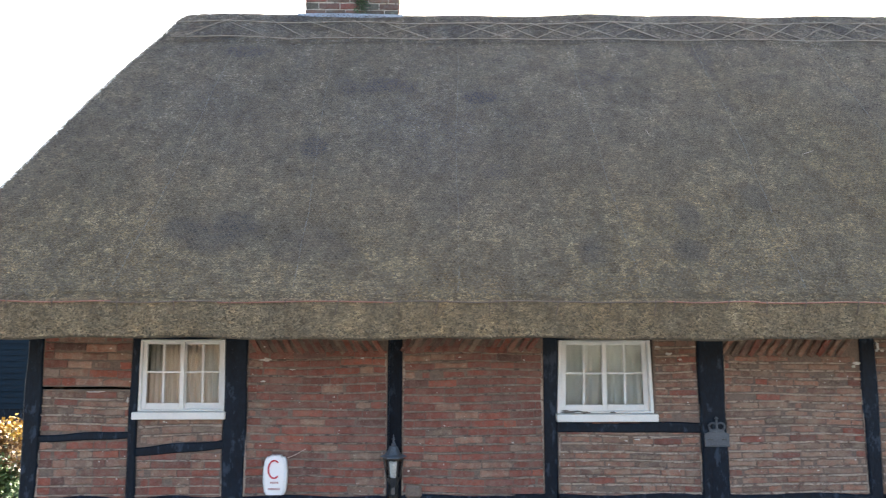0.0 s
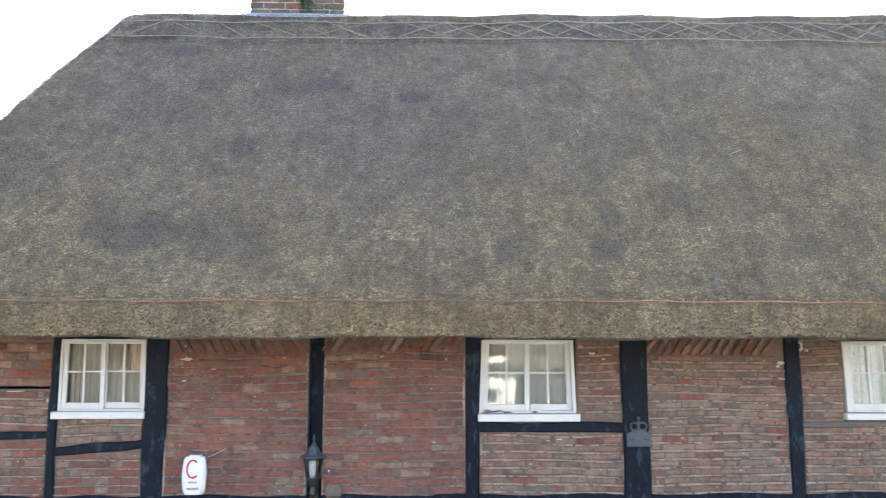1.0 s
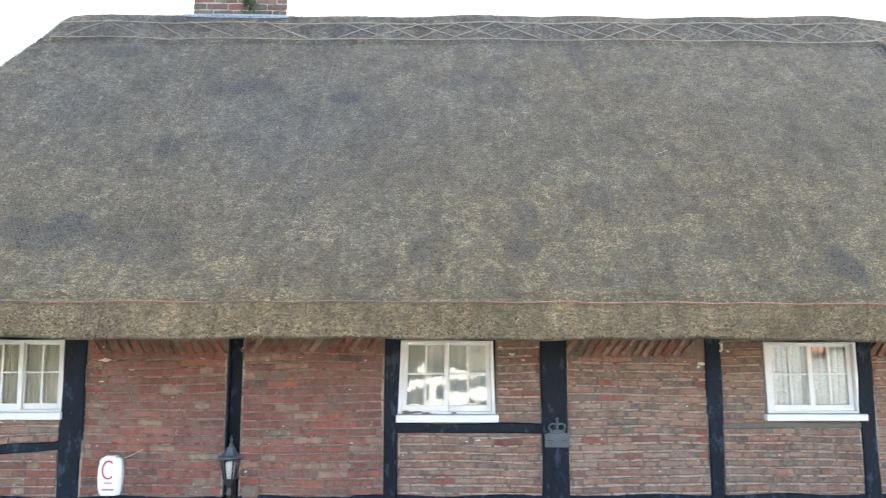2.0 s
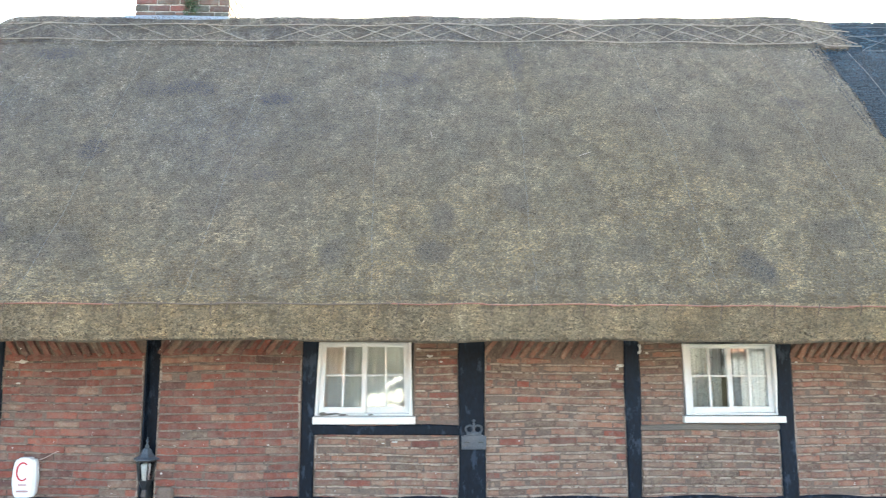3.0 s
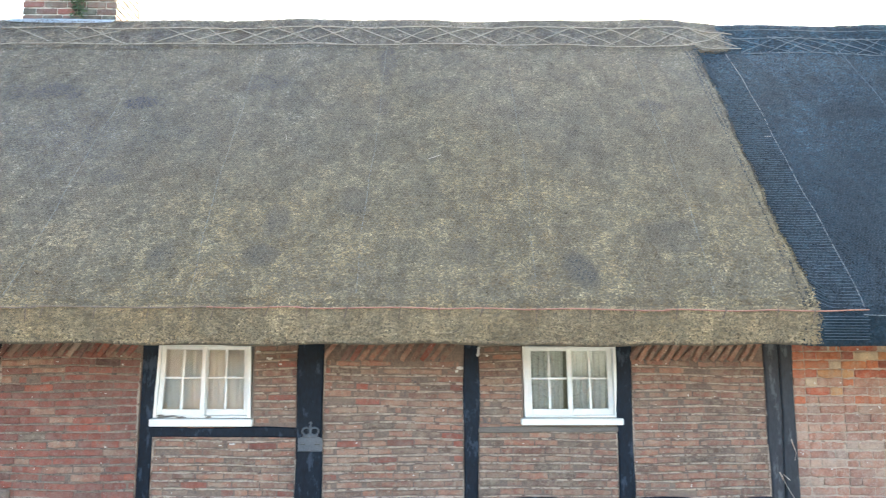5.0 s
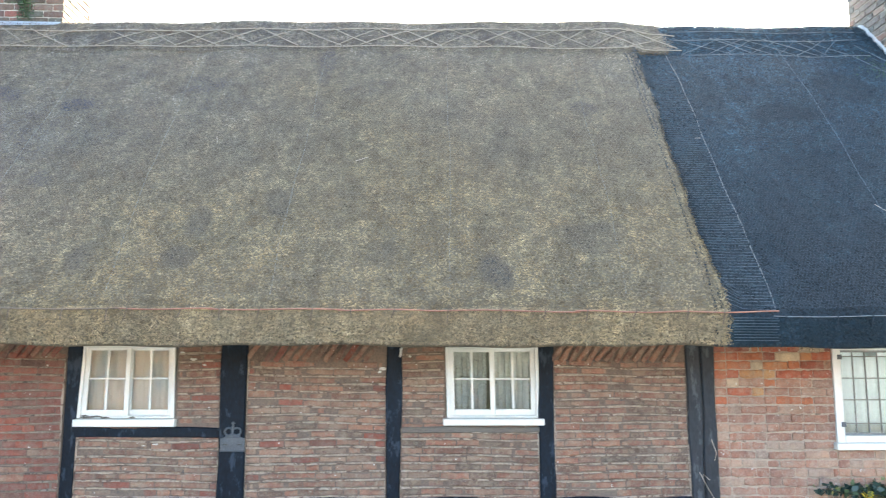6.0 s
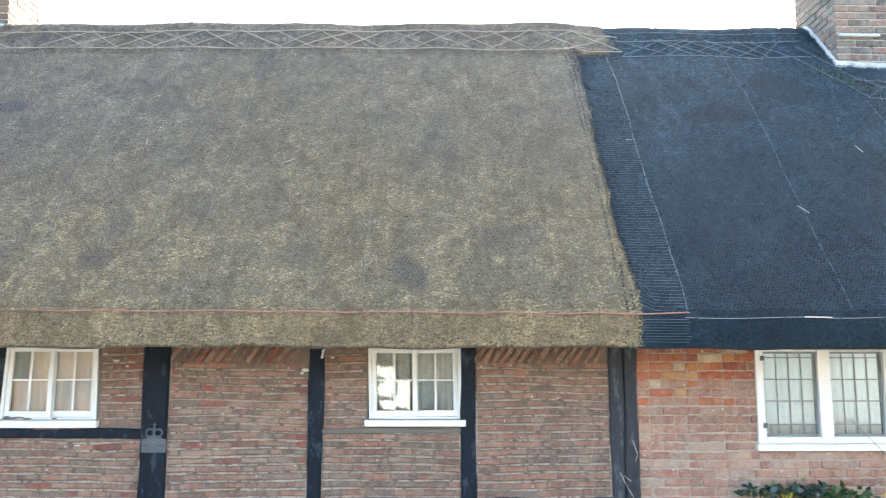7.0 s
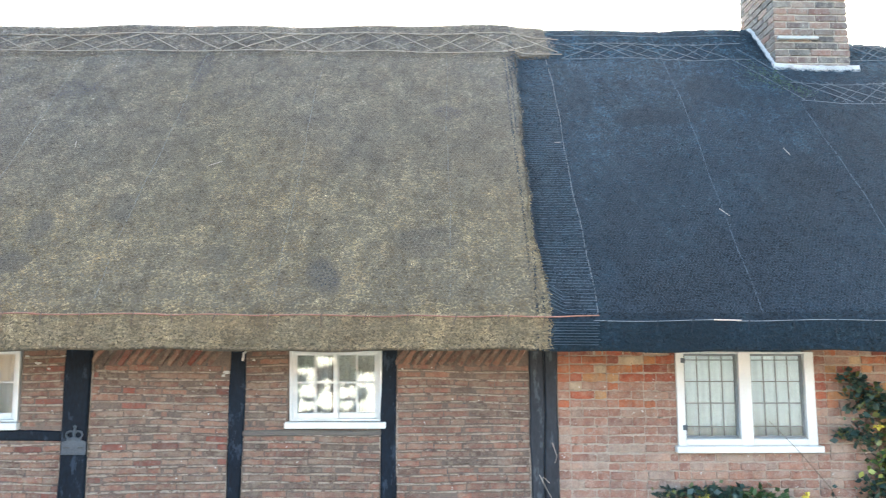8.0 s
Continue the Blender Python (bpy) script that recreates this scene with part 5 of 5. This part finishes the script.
for cx, cz, sx, sz, n, mat in ((9.55, 2.45, 0.1, 0.1, 90, LEAF_ROSE), (9.68, 2.28, 0.16, 0.13, 220, LEAF_ROSE), (9.88, 2.22, 0.12, 0.13, 170, LEAF_ROSE), (9.47, 1.98, 0.12, 0.06, 90, LEAF_ROSE), (9.66, 1.95, 0.08, 0.07, 60, LEAF_ROSE),
                               (9.95, 1.75, 0.2, 0.2, 260, LEAF_GREEN), (9.8, 1.5, 0.2, 0.12, 240, LEAF_ROSE), (10.1, 2.0, 0.2, 0.2, 200, LEAF_GREEN), (10.4, 1.9, 0.3, 0.4, 400, LEAF_ROSE), (9.85, 2.0, 0.14, 0.1, 70, LEAF_RUSSET), (9.95, 2.02, 0.12, 0.12, 120, LEAF_LIME), (9.85, 1.7, 0.16, 0.14, 150, LEAF_LIME), (10.15, 1.75, 0.16, 0.18, 150, LEAF_LIME),
                               (7.95, 1.47, 0.18, 0.035, 110, LEAF_ROSE), (8.3, 1.46, 0.2, 0.05, 160, LEAF_ROSE), (8.65, 1.42, 0.2, 0.06, 120, LEAF_GREEN), (9.2, 1.3, 0.3, 0.12, 160, LEAF_ROSE), (9.75, 0.9, 0.4, 0.35, 500, LEAF_ROSE), (8.6, 1.2, 0.5, 0.12, 260, LEAF_GREEN)):
    pts = np.stack([n_r.normal(cx, sx * 0.6, n), WALL - 0.05 - np.abs(n_r.normal(0, 0.06, n)), n_r.normal(cz, sz * 0.6, n)], -1)
    soup("leaves", leaf_quads(pts, 0.065, n_r), mat, rose)


def blossom(cx, cy, cz, size):
    pts = np.array([(cx, cy, cz)] * 16) + n_r.normal(0, size * 0.22, (16, 3))
    soup("flower", leaf_quads(pts, size, n_r), PETAL, rose, label="yellow rose flower", kind="")


for cx, cz in ((8.13, 1.43), (9.03, 1.45), (9.72, 2.05), (9.95, 1.98), (8.55, 1.33)):
    blossom(cx, WALL - 0.13, cz, 0.05)

# ---- alarm box ----
AY = WALL - 0.085
alarm = thing("alarm_box", (-1.228, WALL, 1.391), "white plastic bell box with faded red print on brick", "alarm box")
bm = bmesh.new()
rings = []
for k in range(13):
    t = k / 12
    z = 1.393 + 0.354 * t
    h = 0.098 + 0.017 * math.sin(math.pi * t) - (0.012 if k in (0, 12) else 0)
    f = AY + 0.012 * (2 * t - 1) ** 2
    rings.append([bm.verts.new(p) for p in ((-1.228 - h, WALL, z), (-1.228 - h, f + 0.025, z), (-1.228 - h + 0.025, f, z), (-1.228 + h - 0.025, f, z), (-1.228 + h, f + 0.025, z), (-1.228 + h, WALL, z))])
for a, b in zip(rings, rings[1:]):
    for i in range(6):
        bm.faces.new((a[i], a[(i + 1) % 6], b[(i + 1) % 6], b[i]))
bm.faces.new(rings[0][::-1])
bm.faces.new(rings[-1])
part("cover", bm, PLASTIC, alarm)
part("cap", boxes((-1.28, -1.17, AY + 0.01, WALL, 1.745, 1.765), bevel=0.006), PLASTIC, alarm, "pale grey top lug")
bm = bmesh.new()
arc = [(-1.232 + 0.056 * math.cos(a), AY - 0.002, 1.637 + 0.083 * math.sin(a)) for a in (radians(48 + 264 * k / 26) for k in range(27))]
tube(bm, arc, 0.008, 6)
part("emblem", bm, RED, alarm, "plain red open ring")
for z, n, w in ((1.512, 5, 0.0125), (1.452, 7, 0.0125)):
    for k in range(n):
        x = -1.228 + (k - (n - 1) / 2) * 0.0165
        part("print_bar", boxes((x - w / 2, x + w / 2, AY - 0.002, AY + 0.004, z - 0.009, z + 0.009)), GREY_PRINT, alarm, "faded reddish print")
cable = bmesh.new()
tube(cable, [(-1.12, WALL - 0.02, 1.735), (-1.05, WALL - 0.025, 1.762), (-0.98, WALL - 0.02, 1.80), (-0.93, WALL + 0.005, 1.825)], 0.004, 5)
part("cable", cable, ROD_PALE, alarm, "thin pale cable into the wall")
alarm.scale = (0.87, 0.87, 0.87)
alarm.location = (-1.217, WALL, 1.418)

# ---- wall lantern ----
LX, LY = -0.228, WALL - 0.005
lantern = thing("wall_lantern", (LX, LY, 1.33), "black metal wall lantern with frosted six-sided glass on post", "lantern")
part("canopy", lathe(bmesh.new(), (LX, LY, 0), [(0.105, 1.692), (0.124, 1.697), (0.121, 1.706), (0.082, 1.722), (0.056, 1.752), (0.038, 1.79), (0.02, 1.802)], 6, 0.0), PEWTER, lantern, "grey weathered six-sided cap")
part("finial", lathe(bmesh.new(), (LX, LY, 0), [(0.018, 1.798), (0.022, 1.815), (0.009, 1.832), (0.009, 1.85), (0.014, 1.863), (0.006, 1.878), (0.003, 1.9)], 8), PEWTER, lantern)
cage = bmesh.new()
for k in range(6):
    a = 0.0 + k * math.pi / 3
    tube(cage, [(LX + 0.094 * math.cos(a), LY + 0.094 * math.sin(a), 1.695), (LX + 0.062 * math.cos(a), LY + 0.062 * math.sin(a), 1.5)], 0.008, 5)
lathe(cage, (LX, LY, 0), [(0.098, 1.68), (0.1, 1.695)], 6, 0.0)
part("cage", cage, BLACK_METAL, lantern)
for k in range(6):
    a, b = 0.0 + k * math.pi / 3, 0.0 + (k + 1) * math.pi / 3
    bm = bmesh.new()
    vs = [bm.verts.new((LX + r * math.cos(c), LY + r * math.sin(c), z)) for r, c, z in ((0.09, a, 1.68), (0.09, b, 1.68), (0.06, b, 1.503), (0.06, a, 1.503))]
    bm.faces.new(vs)
    bmesh.ops.solidify(bm, geom=list(bm.faces), thickness=0.003)
    part("pane", bm, GLASS, lantern, "clear tapered glass").visible_shadow = False
part("bulb", lathe(bmesh.new(), (LX, LY, 0), [(0.028, 1.505), (0.034, 1.52), (0.042, 1.6), (0.046, 1.65), (0.02, 1.665)], 12), FROST, lantern, "frosted white lamp sleeve", True)
part("base", lathe(bmesh.new(), (LX, LY, 0), [(0.018, 1.33), (0.04, 1.36), (0.03, 1.42), (0.062, 1.49), (0.066, 1.505)], 6, 0.0), BLACK_METAL, lantern)
arm = bmesh.new()
tube(arm, [(LX, LY, 1.37), (LX, LY + 0.03, 1.33), (LX, LY + 0.09, 1.34), (LX, WALL + 0.065, 1.40)], 0.014, 6)
box(arm, LX - 0.045, LX + 0.045, WALL + 0.05, WALL + 0.066, 1.30, 1.46, 0.005)
part("bracket", arm, BLACK_METAL, lantern)
lantern.scale = (0.91, 0.91, 0.91)
lantern.location = (LX + 0.008, LY + 0.0, 1.388)
solid("stone_stub", boxes((-0.115, 0.025, WALL - 0.04, WALL + 0.02, 1.38, 1.49), bevel=0.022), MORTAR, "lime-stained grey stub projecting from the brickwork", "stone block")

# ---- crown badge on the wide post ----
BX, BY, BZ = 2.585, WALL - 0.034, 1.81
badge = thing("crown_badge", (BX, BY, BZ), "cast grey metal plate with crown on black post", "wall plaque")
bm = bmesh.new()
out = [(-0.105, 0), (0.105, 0), (0.107, 0.105), (0.06, 0.118), (0.0, 0.11), (-0.06, 0.118), (-0.107, 0.105)]
vs = [bm.verts.new((BX + u, BY - 0.012, BZ + v)) for u, v in out]
f = bm.faces.new(vs)
ex = bmesh.ops.extrude_face_region(bm, geom=[f])
bmesh.ops.translate(bm, verts=[g for g in ex["geom"] if isinstance(g, bmesh.types.BMVert)], vec=(0, 0.014, 0))
part("plate", bm, PEWTER, badge)
for u in (-0.06, 0.06):
    part("slot", boxes((BX + u - 0.022, BX + u + 0.022, BY - 0.016, BY - 0.008, BZ + 0.05, BZ + 0.06)), BLACK_METAL, badge, "dark slot")
part("rim", boxes((BX - 0.108, BX + 0.108, BY - 0.018, BY - 0.006, BZ - 0.006, BZ + 0.008), bevel=0.003), PEWTER, badge)
bm = bmesh.new()
box(bm, BX - 0.065, BX + 0.065, BY - 0.018, BY, BZ + 0.112, BZ + 0.135, 0.004)
for u in (-0.034, 0.034):
    tube(bm, [(BX + u + 0.036 * math.cos(a), BY - 0.01, BZ + 0.165 + 0.032 * math.sin(a)) for a in (2 * math.pi * k / 16 for k in range(17))], 0.0095, 6)
tube(bm, [(BX, BY - 0.01, BZ + 0.13), (BX, BY - 0.012, BZ + 0.205)], 0.009, 6)
lathe(bm, (BX, BY - 0.01, BZ + 0.2), [(0.004, 0), (0.012, 0.008), (0.012, 0.014), (0.004, 0.022)], 8)
box(bm, BX - 0.006, BX + 0.006, BY - 0.016, BY - 0.004, BZ + 0.218, BZ + 0.25, 0.002)
box(bm, BX - 0.016, BX + 0.016, BY - 0.016, BY - 0.004, BZ + 0.229, BZ + 0.24, 0.002)
part("crown", bm, PEWTER, badge)

# ---- small things on the front ----
hook = bmesh.new()
tube(hook, [(4.055, WALL - 0.02, 2.70), (4.05, WALL - 0.06, 2.69), (4.048, WALL - 0.07, 2.645), (4.042, WALL - 0.05, 2.63)], 0.012, 6)
solid("hook", hook, WHITE, "small white hook at the head of a post", "hook")
for pts in ([(6.70, 1.62), (6.76, 1.5), (6.83, 1.38)], [(6.79, 1.55), (6.735, 1.6), (6.72, 1.565)], [(6.82, 1.9), (6.86, 1.78), (6.84, 1.72)]):
    tw = bmesh.new()
    tube(tw, [(x, WALL - 0.025, z) for x, z in pts], 0.004, 5, 0.5)
    solid("twig", tw, ROD_PALE, "dry pale stem lying against the double post", "twig")
for x, y, dx, dy in ((8.38, 6.33, 0.07, -0.06), (9.3, 6.9, 0.03, -0.07), (6.98, 6.95, 0.06, 0.0), (3.6, 6.62, 0.12, 0.03), (2.2, 6.9, 0.02, -0.06)):
    tw = bmesh.new()
    rod(tw, [(x, y), (x + dx, y + dy)], 0.0032, 0.026, 4)
    solid("twig", tw, ROD_PALE, "loose pale straw stalk caught on the netting", "twig")

tq = np.random.default_rng(5)
tp = np.stack([tq.normal(7.33, 0.05, 60), tq.normal(EAVE_Y + 0.09, 0.012, 60), tq.uniform(2.735, 2.76, 60)], -1)
td = np.stack([tq.normal(0.02, 0.03, 60), tq.normal(0, 0.01, 60), tq.uniform(-0.06, -0.015, 60)], -1)
tuft = soup("straw_tuft", np.stack([tp - (0.002, 0, 0), tp + (0.002, 0, 0), tp + td + (0.001, 0, 0), tp + td - (0.001, 0, 0)], 1), THATCH, roof_dark, label="loose straws hanging from the eave")

# ---- across the street, seen only in the panes ----
def street_house(x0, x1, windows, label, render):
    h = thing("cottage", ((x0 + x1) / 2, -17, 0), label, "house")
    part("wall", boxes((x0, x1, -20, -14, 0, 3.0)), render, h)
    rb = bmesh.new()
    vs = [rb.verts.new(p) for p in ((x0 - 0.3, -13.6, 2.9), (x1 + 0.3, -13.6, 2.9), (x1 + 0.3, -17, 6.0), (x0 - 0.3, -17, 6.0), (x0 - 0.3, -20.4, 2.9), (x1 + 0.3, -20.4, 2.9))]
    for f in ((0, 1, 2, 3), (3, 2, 5, 4), (0, 3, 4), (1, 5, 2), (0, 4, 5, 1)):
        rb.faces.new([vs[i] for i in f])
    part("roof", rb, TILE, h, "clay tiled roof")
    for x in windows:
        part("window", boxes((x - 0.45, x + 0.45, -14.03, -13.97, 1.0, 2.2), bevel=0.01), BLACK_METAL, h, "dark window")
    return h


def side_slab(outline, y0, y1, bevel=0.0):
    """A closed outline in x and z, drawn out from y0 to y1."""
    bm = bmesh.new()
    f = bm.faces.new([bm.verts.new((x, y0, z)) for x, z in outline])
    ex = bmesh.ops.extrude_face_region(bm, geom=[f])
    bmesh.ops.translate(bm, verts=[g for g in ex["geom"] if isinstance(g, bmesh.types.BMVert)], vec=(0, y1 - y0, 0))
    if bevel:
        bmesh.ops.bevel(bm, geom=list(bm.edges), offset=bevel, segments=2, affect="EDGES")
    return bm


def parked_van(x, y):
    """A small white van, side on, its sloping nose towards -x."""
    v = thing("van", (x, y, 0), "white parked van with dark windows, side on", "van")
    part("body", side_slab([(x - 2.1, 0.35), (x + 2.1, 0.35), (x + 2.1, 1.7), (x + 1.95, 1.86), (x - 0.5, 1.86), (x - 1.3, 1.12), (x - 2.0, 0.92)], y - 0.8, y + 0.8, 0.06), VAN_WHITE, v)
    part("side_window", side_slab([(x - 1.05, 1.15), (x - 0.1, 1.15), (x - 0.1, 1.66), (x - 0.48, 1.66)], y + 0.785, y + 0.81), BLACK_METAL, v, "dark cab window")
    part("rear_window", side_slab([(x + 0.15, 1.2), (x + 1.7, 1.2), (x + 1.7, 1.6), (x + 0.15, 1.6)], y + 0.785, y + 0.81), BLACK_METAL, v, "dark rear side window")
    part("rubbing_strip", boxes((x - 1.9, x + 2.05, y + 0.79, y + 0.83, 0.66, 0.78), bevel=0.01), BLACK_METAL, v, "black side strip")
    for wx in (x - 1.35, x + 1.35):
        for wy in (y - 0.72, y + 0.72):
            bm = bmesh.new()
            bmesh.ops.create_cone(bm, cap_ends=True, segments=20, radius1=0.33, radius2=0.33, depth=0.2, matrix=pose(wx, wy, 0.33, 90, 0, 0))
            wheel = part("wheel", bm, BLACK_METAL, v, "black tyre")
            bm = bmesh.new()
            bmesh.ops.create_cone(bm, cap_ends=True, segments=14, radius1=0.18, radius2=0.14, depth=0.22, matrix=pose(wx, wy, 0.33, 90, 0, 0))
            part("rim", bm, PEWTER, wheel, "grey steel rim")
    return v


parked_van(1.95, -12.2)
# cottages are guesses, added for warm and pale reflections in the panes
street_house(-9.5, -1.0, (-7.6, -5.2, -2.9), "unseen brick cottage added for warm reflections in the panes", PLASTER_BRICK)
street_house(13.6, 25.2, (23.0,), "unseen long grey cottage added for pale reflections in the panes", PLASTER_GREY)


def sky_block_hedge(x0, x1, y, depth, height, seed, label):
    """A long clipped row of evergreens, added out of view to block low sky: a rough dark core with leaves all over it.
    """
    r = np.random.default_rng(seed)
    h = thing("hedge", ((x0 + x1) / 2, y, 0), label, "hedge")
    n = int((x1 - x0) / 0.6)
    bm = bmesh.new()
    rings = []
    for i in range(n + 1):
        x = x0 + (x1 - x0) * i / n
        top = height * (1 + 0.12 * math.sin(0.9 * x) + 0.08 * math.sin(2.3 * x + seed))
        rings.append([bm.verts.new((x, y + dy * depth, z * top)) for dy, z in ((0.5, 0), (0.55, 0.4), (0.4, 0.85), (0, 1.0), (-0.4, 0.85), (-0.55, 0.4), (-0.5, 0))])
    for p, q in zip(rings, rings[1:]):
        for j in range(6):
            bm.faces.new((p[j], p[j + 1], q[j + 1], q[j]))
    bm.faces.new(rings[0])
    bm.faces.new(rings[-1][::-1])
    part("core", bm, LEAF_YEW, h)
    k = int((x1 - x0) * height * 40)
    x = r.uniform(x0, x1, k)
    a = r.uniform(0, math.pi, k)
    pts = np.stack([x, y + depth * 0.55 * np.cos(a) * r.uniform(0.9, 1.2, k), height * np.sin(a) ** 0.7 * (1 + 0.12 * np.sin(0.9 * x)) * r.uniform(0.9, 1.12, k)], -1)
    soup("leaves", leaf_quads(pts, 0.22, r), LEAF_YEW, h)
    return h


# unseen hedges, added to cut low sky light and darken the panes
sky_block_hedge(-34, -10.4, -15.8, 3.0, 5.2, 3, "unseen tall evergreen hedge added to block low sky")
sky_block_hedge(-0.5, 13.2, -15.8, 3.0, 5.2, 7, "unseen evergreen hedge added to block low sky and darken reflections")
sky_block_hedge(25.5, 45, -15.5, 3.0, 5.2, 5, "unseen tall evergreen hedge added to block low sky")
